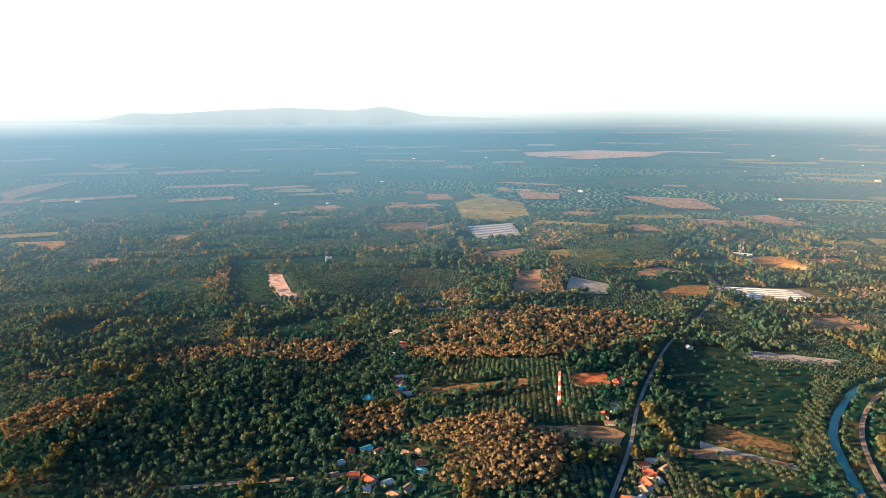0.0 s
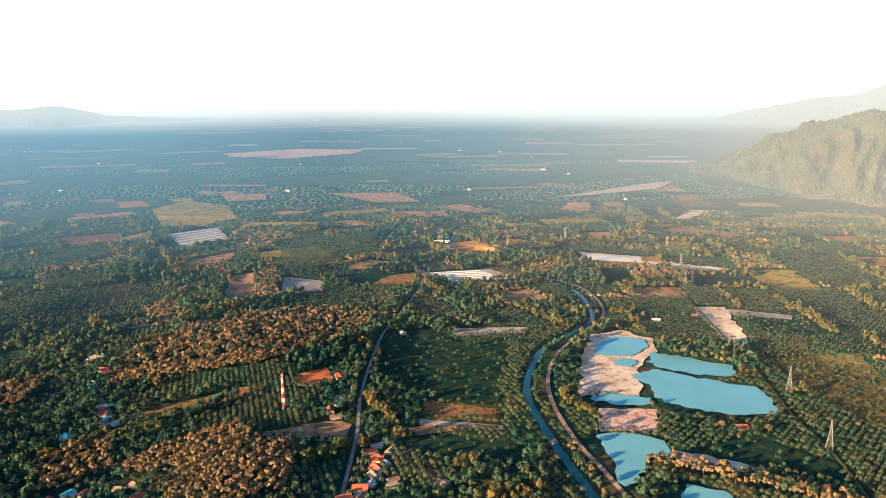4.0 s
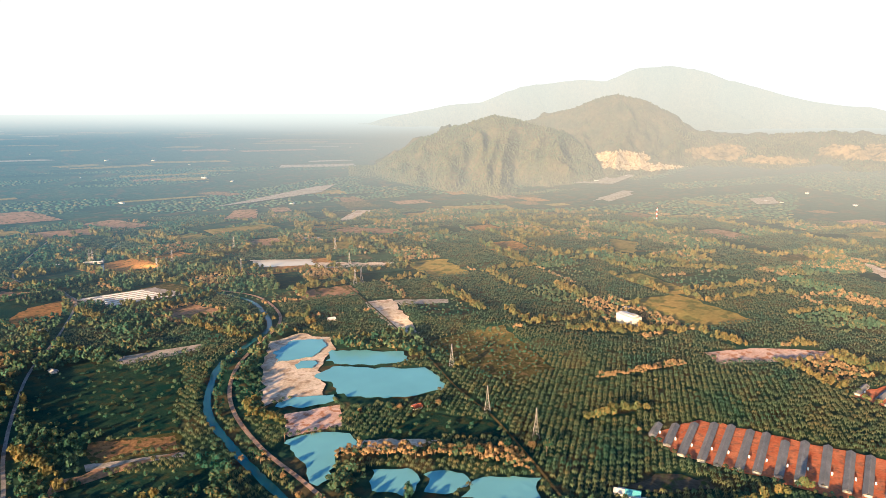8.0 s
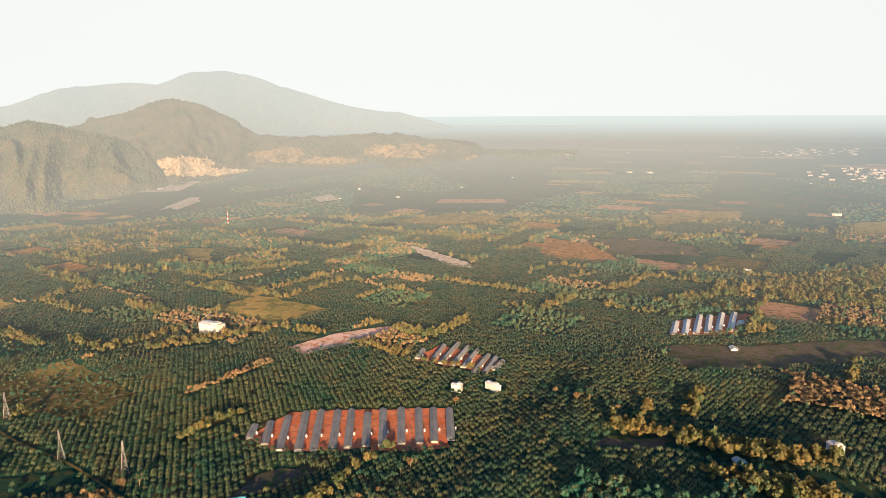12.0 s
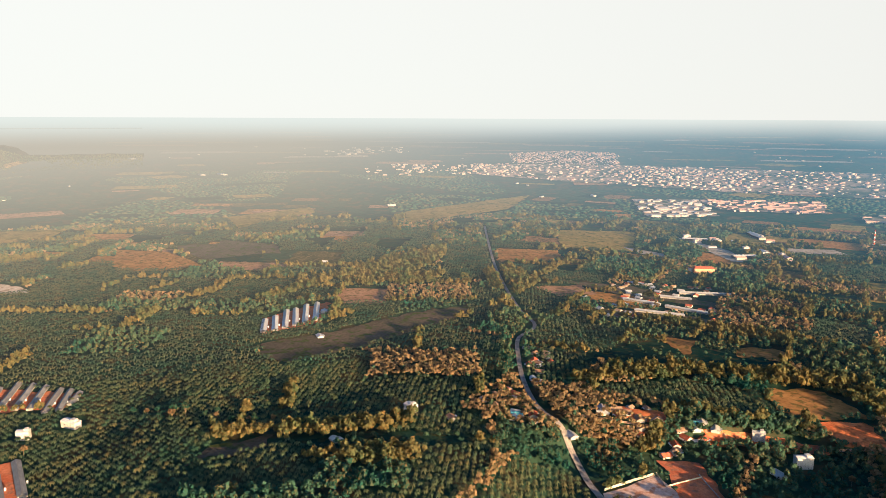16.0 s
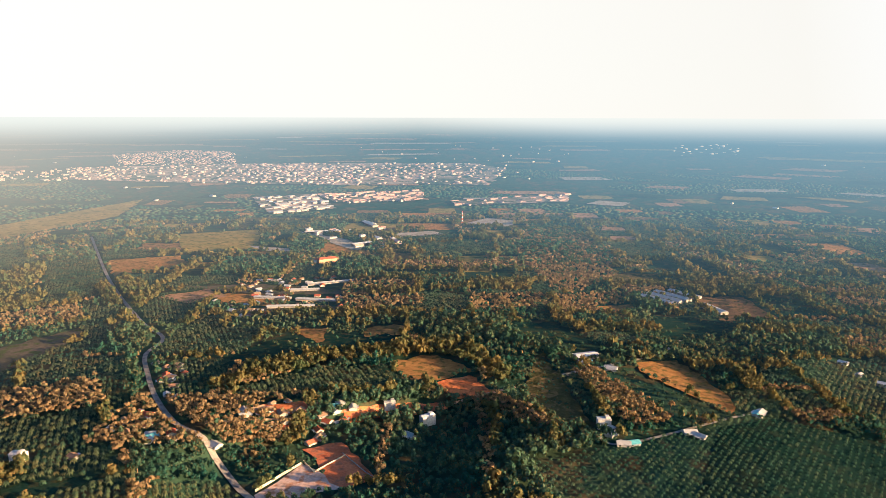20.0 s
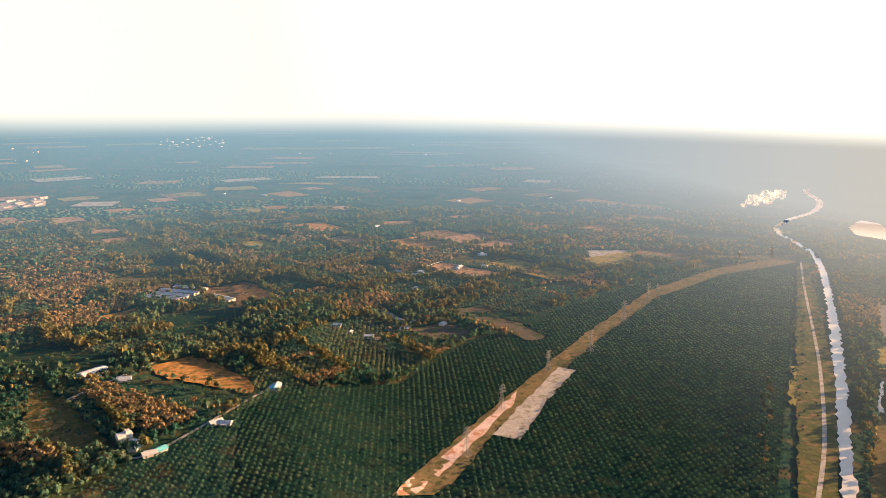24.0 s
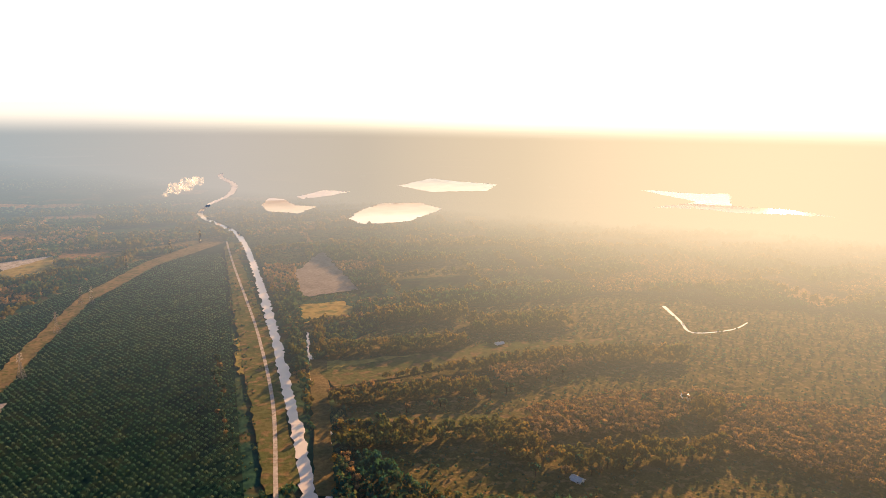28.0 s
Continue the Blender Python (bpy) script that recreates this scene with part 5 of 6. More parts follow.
def make_silo(x, y):
    ob = thing("feed_silo", "small white feed silo beside a poultry shed", "silo", "feed silos", (x, y, 1.0))
    ob.scale = (0.72, 0.72, 0.72)
    bm = bmesh.new()
    bmesh.ops.create_cone(bm, segments=10, radius1=1.4, radius2=1.4, depth=3.6, cap_ends=True, matrix=pose(0, 0, 4.4))
    tank = part("tank", bm, "white_paint", ob)
    bm = bmesh.new()
    bmesh.ops.create_cone(bm, segments=10, radius1=1.4, radius2=0.2, depth=1.0, cap_ends=True, matrix=pose(0, 0, 6.7))
    part("lid", bm, "white_paint", tank)
    bm = bmesh.new()
    bmesh.ops.create_cone(bm, segments=10, radius1=0.3, radius2=1.4, depth=1.4, cap_ends=True, matrix=pose(0, 0, 1.9))
    part("hopper", bm, "steel", tank)
    for a, b in ((1, 1), (1, -1), (-1, 1), (-1, -1)):
        part("leg", box(a * 1.05 - 0.08, a * 1.05 + 0.08, b * 1.05 - 0.08, b * 1.05 + 0.08, 0, 3.2), "steel", ob)


sheds([((828, 317), (793, 311)), ((839, 299), (779, 287)), ((857, 281), (765, 264)), ((873, 261), (766, 241)), ((880, 242), (768, 223)), ((881, 219), (773, 201)), ((885, 201), (777, 183)), ((876, 177), (784, 162)), ((890, 158), (787, 142)), ((895, 134), (792, 119)), ((896, 110), (796, 97)), ((898, 90), (800, 79)), ((899, 68), (808, 59))], 8.5, "long poultry shed with a weathered grey roof on red earth")
sheds([((1142, 131), (1099, 137)), ((1169, 98), (1096, 109)), ((1182, 73), (1079, 96)), ((1164, 55), (1071, 76)), ((1146, 38), (1063, 58)), ((1123, 19), (1043, 40)), ((1113, 6), (1041, 23)), ((1096, -5), (1056, 9))], 8, "long poultry shed with a dull grey roof among palms")
sheds([((1339, -341), (1263, -317)), ((1352, -365), (1261, -338)), ((1385, -398), (1269, -360)), ((1387, -418), (1274, -382)), ((1405, -447), (1283, -404)), ((1411, -473), (1291, -428))], 10.5, "long poultry shed with a pale roof beside a dark field", "zinc_roof")
# white-roofed sheds beside the road, beyond the hill, and netted growing houses
sheds([((664 + k * 3.6 - 24, 1536 - k * 18.5), (790 + k * 3.6 - 24, 1506 - k * 18.5)) for k in range(6)], 6.0, "long low white-roofed shed beside a dirt track", "white_roof", 1.1, 0.6, False)
sheds([((88 + k * 6, 2370 - k * 44), (236, 2440 - k * 42)) for k in range(6)], 15, "long low white-roofed growing house on a rise", "white_roof", 1.3, 0.8, False)
sheds([((-236 + k * 10, 2440 - k * 26), (-66, 2470 - k * 30)) for k in range(6)], 20, "long grey netted growing house", "shed_roof", 1.8, 0.8, False)
sheds([((389, -1540), (310, -1502)), ((379, -1567), (299, -1527)), ((370, -1594), (288, -1552)), ((345, -1620), (274, -1586)), ((256, -1530), (204, -1482))], 19, "long pale teal-grey metal roofed factory shed", "zinc_roof", 6, 2, False)
sheds([((1520, -2075), (1590, -2110)), ((1490, -2045), (1560, -2085)), ((1330, -1700), (1300, -1760)), ((1610, -1800), (1560, -1860))], 22, "large white-roofed warehouse near the town", "white_roof", 7, 2, False)
sheds([((1236, -1203), (1188, -1235)), ((1125, -1086), (1050, -1120)), ((1035, -1122), (949, -1157)), ((1044, -1042), (964, -1099)), ((1104, -1237), (1036, -1326)), ((1101, -1174), (1048, -1214))], 11, "long low market roof of grey sheet metal", "zinc_roof", 4, 1.5, False)
sheds([((374, -1076), (349, -1104))], 20, "low white-roofed workshop beside a lane", "white_roof", 5, 1.5, False)
sheds([((810, 1905), (850, 1880)), ((700, 1950), (760, 1930))], 14, "small white-roofed roadside shed", "white_roof", 4, 1.5, False)

# ---- the town and far buildings ----
def sample(poly, n, seed, gap):
    rng = random.Random(seed)
    xs, ys = zip(*poly)
    out = []
    for _ in range(n * 60):
        x, y = rng.uniform(min(xs), max(xs)), rng.uniform(min(ys), max(ys))
        if len(out) < n and inside(np.array([x]), np.array([y]), poly)[0] and all((x - a) ** 2 + (y - b) ** 2 > gap * gap for a, b in out):
            out.append((x, y))
    return out


def make_block(wall_mat, roof_mat, lx, ly, h, rise, label, group="town buildings"):
    ob = thing("town_building", label, "building", group)
    part("wall", walls(lx, ly, h, rise * 0.97), wall_mat, ob)
    if rise: part("roof", gable(lx, ly, h, rise, 1.0, 0.4), roof_mat, ob)
    else:
        roof = part("roof", box(-lx / 2 - 0.4, lx / 2 + 0.4, -ly / 2 - 0.4, ly / 2 + 0.4, h, h + 0.8), roof_mat, ob)
        part("stair_hut", box(-lx * 0.2, lx * 0.05, -ly * 0.2, ly * 0.2, h + 0.8, h + 3.4), wall_mat, roof)
    for k in range(int(h // 3.4)):
        part("window_band", box(-lx * 0.45, lx * 0.45, -ly / 2 - 0.08, -ly / 2 + 0.05, k * 3.4 + 1.1, k * 3.4 + 2.4), "dark_glass", ob)
    return ob


TOWN = [
    ("pink", 85, 70, [(6420, -4395), (6680, -5475), (5915, -5525), (4470, -4165), (5105, -3515)]),
    ("mixed", 100, 60, [(5120, -3140), (4415, -4120), (3365, -4415), (2465, -3230), (3535, -2755), (4185, -2560)]),
    ("mixed", 105, 60, [(4430, -4190), (2805, -5250), (2310, -4880), (1825, -3630), (3085, -3000)]),
    ("white", 60, 27, [(2530, -2460), (2375, -2735), (1915, -2350), (2050, -2080)]),
    ("pink", 90, 26, [(2375, -2735), (1995, -3165), (1745, -2790), (2055, -2520)]),
    ("pink", 26, 40, [(1640, -2850), (1265, -3425), (1150, -3110), (1525, -2705)]),
    ("mixed", 26, 90, [(6505, -8015), (3300, -8650), (1240, -4005), (1780, -3470)]),
    ("white", 22, 120, [(2205, -9805), (1545, -11190), (1020, -7840), (1715, -7900)]),
    ("white", 14, 90, [(8550, -3390), (8190, -3955), (6855, -3305), (7040, -2815)]),
    ("mixed", 40, 55, [(5330, -2465), (4960, -3390), (4000, -2735), (4435, -2175)]),
    ("white", 14, 90, [(7835, -2710), (8080, -3455), (6905, -2905), (6810, -2410)]),
    ("white", 12, 70, [(5080, -2075), (5195, -2505), (4230, -2195), (4395, -1865)]),
    ("mixed", 16, 40, [(1690, -1820), (1455, -2110), (1170, -1760), (1320, -1615)]),
]
BLOCKS = {
    "pink": [make_block("town_wall", "pink_roof", 36, 10, 5, 3, "row of terraced houses with pinkish tiled roofs")],
    "white": [make_block("town_wall", "zinc_roof", 32, 17, 7, 2, "large white-roofed industrial building")],
    "mixed": [make_block("town_wall", "zinc_roof", 22, 16, 12, 0, "white flat-roofed town building of several storeys"), make_block("cream_wall", "pink_roof", 28, 14, 7, 3, "cream town building with a faded red roof"), make_block("white_wall", "zinc_roof", 34, 16, 7, 2, "white shop row with a pale roof")],
}
for i in (1, 2, 3, 4, 5):
    patch("town_ground", TOWN[i][3])
used = set()
NEAR_TOWN = (3, 4, 5, 9, 11, 12)
for i, (kind, n, gap, poly) in enumerate(TOWN):
    if i not in NEAR_TOWN: continue
    spots = sample(poly, n, 40 + i, gap)
    for j, proto in enumerate(BLOCKS[kind]):
        mine = spots[j::len(BLOCKS[kind])]
        settle(proto, mine, proto.name not in used, 60 + i, (0.7, 1.2), 14 if i in (3, 4, 12) else 0, [58, 62, 148])
        used.add(proto.name)


def many_houses(name, label, spots, wall_mat, roof_mat, lx, ly, h, rise, seed, turns):
    """Far houses past counting: walls in one mesh, roofs as its part."""
    if not spots: return
    rg = np.random.RandomState(seed)
    wv = np.array([(x, y, z) for z in (0, h) for x, y in ((-lx / 2, -ly / 2), (lx / 2, -ly / 2), (lx / 2, ly / 2), (-lx / 2, ly / 2))])
    wf = np.array([(0, 1, 5, 4), (1, 2, 6, 5), (2, 3, 7, 6), (3, 0, 4, 7)])
    rv = np.array([(-lx / 2 - 1, -ly / 2 - 1, h), (lx / 2 + 1, -ly / 2 - 1, h), (lx / 2 + 1, ly / 2 + 1, h), (-lx / 2 - 1, ly / 2 + 1, h), (-lx / 2 - 1, 0, h + rise), (lx / 2 + 1, 0, h + rise), (-lx / 2 - 1, -ly / 2 - 1, h - 0.4), (lx / 2 + 1, -ly / 2 - 1, h - 0.4), (lx / 2 + 1, ly / 2 + 1, h - 0.4), (-lx / 2 - 1, ly / 2 + 1, h - 0.4)])
    rf = np.array([(0, 1, 5, 4), (2, 3, 4, 5), (0, 6, 7, 1), (1, 7, 8, 2), (2, 8, 9, 3), (3, 9, 6, 0), (3, 0, 4, 4), (1, 2, 5, 5)])
    rf = np.array([q for q in rf if len(set(q)) == 4] )
    sets = []
    xy = np.array(spots)
    n, shr, root = len(xy), shrink(xy[:, 0], xy[:, 1]), lay(xy[:, 0], xy[:, 1], 4.0)
    sc, up = rg.uniform(0.45, 1.05, n), rg.uniform(0.7, 1.3, n)
    ang = np.radians(np.array(turns)[rg.randint(0, len(turns), n)] + rg.uniform(-6, 6, n))
    for v, f in ((wv, wf), (rv, rf)):
        q = (sc * shr)[:, None]
        x = (v[None, :, 0] * np.cos(ang)[:, None] - v[None, :, 1] * np.sin(ang)[:, None]) * q
        y = (v[None, :, 0] * np.sin(ang)[:, None] + v[None, :, 1] * np.cos(ang)[:, None]) * q
        z = v[None, :, 2] * q * up[:, None]
        sets.append(((np.stack([x, y, z], -1) + root[:, None]).reshape(-1, 3), (f[None] + (np.arange(n) * len(v))[:, None, None]).reshape(-1, 4)))
    ob = tagged(new(name, mesh_of(name, *sets[0], wall_mat)), label, "houses", kind="stuff")
    roof = new("roofs", mesh_of("roofs", *sets[1], roof_mat))
    roof.parent = ob


core = sample(TOWN[1][3], 700, 301, 17) + sample(TOWN[2][3], 560, 302, 18)
many_houses("town_houses", "far town houses with pinkish roofs among trees", sample(TOWN[0][3], 760, 303, 20) + core[0::3], "town_wall", "pink_roof", 26, 13, 6, 4, 5, [58, 148])
many_houses("town_blocks", "far white town blocks in the sun", core[1::3] + sample(TOWN[6][3], 40, 304, 80), "town_wall", "zinc_roof", 24, 18, 11, 2, 6, [58, 62, 148])
many_houses("town_shops", "far cream town houses with pale roofs", core[2::3] + sample(TOWN[9][3], 60, 309, 40), "town_wall", "pink_roof", 26, 14, 7, 3, 7, [58, 62, 148])
many_houses("far_factories", "far white factory roofs on the plain", sample(TOWN[7][3], 30, 305, 110) + sample(TOWN[8][3], 22, 306, 80) + sample(TOWN[10][3], 20, 307, 80), "white_wall", "white_roof", 60, 26, 9, 3, 8, [58, 62])
for i, (n, poly) in enumerate(((26, [(1190, -1020), (1155, -1145), (960, -1210), (895, -1115), (1055, -950)]), (22, [(1250, -1125), (1205, -1275), (1100, -1340), (1050, -1260), (1160, -1130)]))):
    spots = sample(poly, n, 90 + i, 17)
    for j, proto in enumerate((rust_house, zinc_house, red_house)):
        settle(proto, spots[j::3], False, 95 + i + j, (0.8, 1.1), 10)
VILLAGES = [
    (9, [(986, -695), (926, -731), (806, -637), (815, -596)]),
    (6, [(716, -655), (593, -729), (548, -685), (661, -613)]),
    (8, [(860, -539), (794, -579), (691, -529), (756, -481)]),
    (14, [(-99, 1237), (-46, 1237), (-38, 895), (-100, 895)]),
    (9, [(-135, 770), (-27, 769), (-24, 670), (-119, 671)]),
    (9, [(219, 760), (258, 747), (220, 627), (178, 641)]),
    (6, [(76, 1373), (139, 1373), (128, 1317), (73, 1318)]),
    (10, [(-9, -1443), (-278, -1354), (-229, -1099), (-16, -1206)]),
    (5, [(711, -643), (658, -716), (558, -679), (543, -594), (642, -623)]),
]
for i, (n, poly) in enumerate(VILLAGES):
    spots = [q for q in sample(poly, n * 2, 110 + i, 15) if grow[int((q[1] + HALF) / CELL), int((q[0] + HALF) / CELL)] != 1][:n]
    for j, proto in enumerate((rust_house, zinc_house, red_house)):
        settle(proto, spots[j::3], False, 130 + i + j, (0.7, 1.0), 8)
# lone farms over the far plain
rng = random.Random(77)
lone = []
for k in range(90):
    a, d = radians(rng.uniform(-30, 262)), rng.uniform(2900, 9000)
    if not (38 < math.degrees(a) < 92 and d > 3000):
        lone.append((d * math.sin(a), d * math.cos(a)))
many_houses("lone_farms", "lone white farm buildings on the far plain", lone, "white_wall", "white_roof", 34, 18, 6, 2.5, 9, [0, 40, 80, 130])

many_houses("plain_farms", "white farm and quarry buildings scattered over the plain", [(2208, 1781), (2517, 1026), (3378, 506), (3740, 768), (1946, 2441), (2940, 4902), (4607, 6745), (5559, 5893), (2387, 3827), (2379, 3526), (3309, 843), (3298, 775), (3771, 1984), (4286, 2062), (4098, 1872), (3679, 1861), (3848, 218), (4467, -68)], "white_wall", "white_roof", 30, 15, 6, 2.5, 11, [0, 40, 80, 130])
many_houses("far_warehouses", "far long white warehouses on the hazy plain", [(7765, -3112), (7804, -3300), (7845, -3494), (7611, -3602), (8447, -2552), (8359, -2689), (9134, -2294), (5070, -2443), (4954, -2507), (4543, -2412), (4319, -2471), (4919, -870), (4883, -997), (7012, -635)], "white_wall", "white_roof", 74, 24, 9, 3, 12, [20, 32])
settle(zinc_house, [(-165, -2404), (-226, -1689), (-425, -1866), (-234, -1508), (-123, -1287), (-140, -1249), (-158, -1267), (-323, -1705), (-693, -2743), (81, -989), (308, -1055), (138, -877)], False, 15, (0.9, 1.3), 11)

# ---- walls round yards ----
def yard_wall(points, high, mat, label):
    ob = thing("yard_wall", label, "wall", "yard walls")
    for (x0, y0), (x1, y1) in zip(points, points[1:]):
        d = math.hypot(x1 - x0, y1 - y0)
        n = max(2, int(d / 6))
        a = math.degrees(math.atan2(y1 - y0, x1 - x0))
        for k in range(n):
            panel = part("wall_panel", box(0.15, d / n - 0.15, -0.15, 0.15, 0, high), mat, ob)
            panel.matrix_basis = pose(x0 + (x1 - x0) * k / n, y0 + (y1 - y0) * k / n, 0.5, 0, 0, a)
            post = part("wall_post", box(-0.25, 0.25, -0.25, 0.25, 0, high + 0.3), "concrete", ob)
            post.matrix_basis = panel.matrix_basis.copy()


yard_wall([(525, -494), (525, -532), (524, -570)], 3.2, "cream_wall", "long cream retaining wall below a red yard")
yard_wall([(524, -570), (498, -558), (493, -608)], 2.6, "cream_wall", "cream wall dividing a red earth yard")
yard_wall([(498, -610), (448, -588), (421, -579)], 2.2, "grey_wall", "grey boundary wall of a red yard")
yard_wall([(-246, -1753), (-273, -1783), (-295, -1801), (-349, -1734)], 2.2, "white_wall", "white boundary wall of a farm yard")

# ---- smoke from a field fire ----
def smoke(x, y):
    m = bpy.data.materials.new("smoke"); m.use_nodes = True
    n, l = m.node_tree.nodes, m.node_tree.links
    d, tr, mx = n.new("ShaderNodeBsdfTranslucent"), n.new("ShaderNodeBsdfTransparent"), n.new("ShaderNodeMixShader")
    d.inputs[0].default_value = (0.92, 0.92, 0.92, 1)
    pos = n.new("ShaderNodeTexCoord")
    t = n.new("ShaderNodeTexNoise"); t.inputs["Scale"].default_value, t.inputs["Detail"].default_value = 0.035, 5
    l.new(pos.outputs["Object"], t.inputs["Vector"])
    thin = n.new("ShaderNodeMapRange")
    for i, v in zip((1, 2, 3, 4), (0.38, 0.74, 0.0, 0.17)): thin.inputs[i].default_value = v
    l.new(t.outputs["Fac"], thin.inputs[0]); l.new(thin.outputs[0], mx.inputs[0])
    l.new(tr.outputs[0], mx.inputs[1]); l.new(d.outputs[0], mx.inputs[2]); l.new(mx.outputs[0], n["Material Output"].inputs["Surface"])
    MATS["smoke"] = m
    ob = tagged(new("smoke_plume"), "thin white smoke rising from a field fire", "smoke")
    ob.matrix_basis = Matrix.Translation(Vector(lay(x, y, 3.0)))
    for k, (along, up, r) in enumerate(((4, 12, 13), (38, 34, 27), (84, 48, 30), (128, 60, 22))):   # drifting from the fire
        bm = bmesh.new()
        bmesh.ops.create_icosphere(bm, subdivisions=4, radius=r)
        for v in bm.verts:
            swell = 1 + 0.5 * noise.noise(v.co / 15 + Vector((k * 9, 0, 0))) + 0.25 * noise.noise(v.co / 6 + Vector((k * 5, 3, 0)))
            v.co = Vector((-0.84 * along, 0.54 * along, up)) + Vector((v.co.x, v.co.y, v.co.z * 0.85)) * swell
        for face in bm.faces: face.smooth = True
        part("puff", bm, "smoke", ob)


smoke(-1697, -2630)

# ---- pylons and masts ----
def strut(bm, a, b, w):
    a, b = Vector(a), Vector(b)
    d = (b - a)
    m = Matrix.Translation((a + b) / 2) @ d.to_track_quat("Z", "Y").to_matrix().to_4x4() @ Matrix.Diagonal((w, w, d.length, 1))
    bmesh.ops.create_cube(bm, size=1.0, matrix=m)


def make_pylon(h=38.0, base=4.2, label="tall grey steel lattice power pylon"):
    ob = thing("power_pylon", label, "pylon", "power pylons")
    lev = [(0, base), (h * 0.45, base * 0.45), (h * 0.72, 0.9), (h, 0.55)]
    corners = ((1, 1), (1, -1), (-1, -1), (-1, 1))
    for cx, cy in corners:
        bm = bmesh.new()
        for (z0, r0), (z1, r1) in zip(lev, lev[1:]):
            strut(bm, (cx * r0, cy * r0, z0), (cx * r1, cy * r1, z1), 0.24)
        part("leg", bm, "steel", ob)
    for k in range(4):
        (ax, ay), (bx, by) = corners[k], corners[(k + 1) % 4]
        bm = bmesh.new()
        zs = np.linspace(0, h * 0.95, 10)
        rs = np.interp(zs, [l[0] for l in lev], [l[1] for l in lev])
        for (z0, r0), (z1, r1) in zip(zip(zs, rs), zip(zs[1:], rs[1:])):
            strut(bm, (ax * r0, ay * r0, z0), (bx * r1, by * r1, z1), 0.13)
            strut(bm, (bx * r0, by * r0, z0), (ax * r1, ay * r1, z1), 0.13)
        tagged(part("bracing", bm, "steel", ob), kind="stuff")
    for z, r in ((h * 0.70, 6.5), (h * 0.82, 5.6), (h * 0.93, 4.6)):
        bm = bmesh.new()
        for s in (-1, 1):
            strut(bm, (0, 0.4, z), (s * r, 0, z + 0.4), 0.2); strut(bm, (0, -0.4, z), (s * r, 0, z + 0.4), 0.2)
            strut(bm, (0, 0, z + 2.2), (s * r, 0, z + 0.4), 0.22)
        arm = part("cross_arm", bm, "steel", ob)
        for s in (-1, 1):
            part("insulator", box(s * r - 0.15, s * r + 0.15, -0.15, 0.15, z - 2.0, z + 0.3), "grey_wall", arm)
    return ob


PYLONS = [(725, 515), (702, 424), (826, 657), (841, 1919), (887, 1666), (1011, 1482), (1369, 1528), (1103, 1166), (1126, 1169), (-152, -741), (-224, -859), (-429, -1063), (-676, -1365), (-690, -1350), (-900, -1580), (822, 1896), (-330, -985), (-560, -1225), (-1060, -1640), (-1190, -1690), (960, 1720), (1240, 1330), (1180, 1760)]
settle(make_pylon(), PYLONS, seed=12, size=(0.95, 1.08), r=6, turns=[30, 34, 28])


def make_mast(h, r, label, bands=7):
    ob = thing("radio_mast", label, "mast", "masts")
    for k in range(bands):
        z0, z1 = h * k / bands, h * (k + 1) / bands
        bm = bmesh.new()
        for i in range(3):
            a0, a1 = math.tau * i / 3, math.tau * (i + 1) / 3
            q0, q1 = r * (1 - 0.55 * k / bands), r * (1 - 0.55 * (k + 1) / bands)
            strut(bm, (q0 * math.cos(a0), q0 * math.sin(a0), z0), (q1 * math.cos(a0), q1 * math.sin(a0), z1), 0.5)
            strut(bm, (q0 * math.cos(a0), q0 * math.sin(a0), z0), (q1 * math.cos(a1), q1 * math.sin(a1), z1), 0.3)
            strut(bm, (q0 * math.cos(a1), q0 * math.sin(a1), z0), (q1 * math.cos(a0), q1 * math.sin(a0), z1), 0.3)
        part("mast_section", bm, "red_paint" if k % 2 == 0 else "white_paint", ob, "red-painted section" if k % 2 == 0 else "")
    for k, z in enumerate((h * 0.86, h * 0.95)):
        for i in range(3):
            a = math.tau * (i + 0.5) / 3
            part("antenna_panel", box(1.3 * math.cos(a) - 0.25, 1.3 * math.cos(a) + 0.25, 1.3 * math.sin(a) - 0.25, 1.3 * math.sin(a) + 0.25, z - 1.2, z + 1.2), "white_paint", ob)
    part("equipment_cabin", box(2.5, 6, -1.5, 1.5, 0, 2.6, None, 0.05), "white_wall", ob)
    return ob


settle(make_mast(48, 2.2, "red and white banded lattice phone mast"), [(159, 901), (2478, 1004), (1262, -2285)], seed=14, size=(1, 1.15), r=6)


# ---- the ground, one sheet to the horizon ----
rings = np.concatenate([[1.0], np.linspace(300, 560, 8), np.linspace(570, 1500, 120), np.geomspace(1512, 2900, 90), np.geomspace(2950, 160000, 80)])
SPOKES = 900
turns = np.arange(SPOKES) * math.tau / SPOKES
rr, tt = np.meshgrid(rings, turns, indexing="ij")
gxy = np.stack([(rr * np.cos(tt)).ravel(), (rr * np.sin(tt)).ravel()], 1)
ground = new("ground", mesh_of("ground", lay(gxy[:, 0], gxy[:, 1]), grid_faces(len(rings), SPOKES, True), "ground_grass", True))
tagged(ground, "green and brown rolling tropical plain reaching the horizon", "ground", kind="structure")


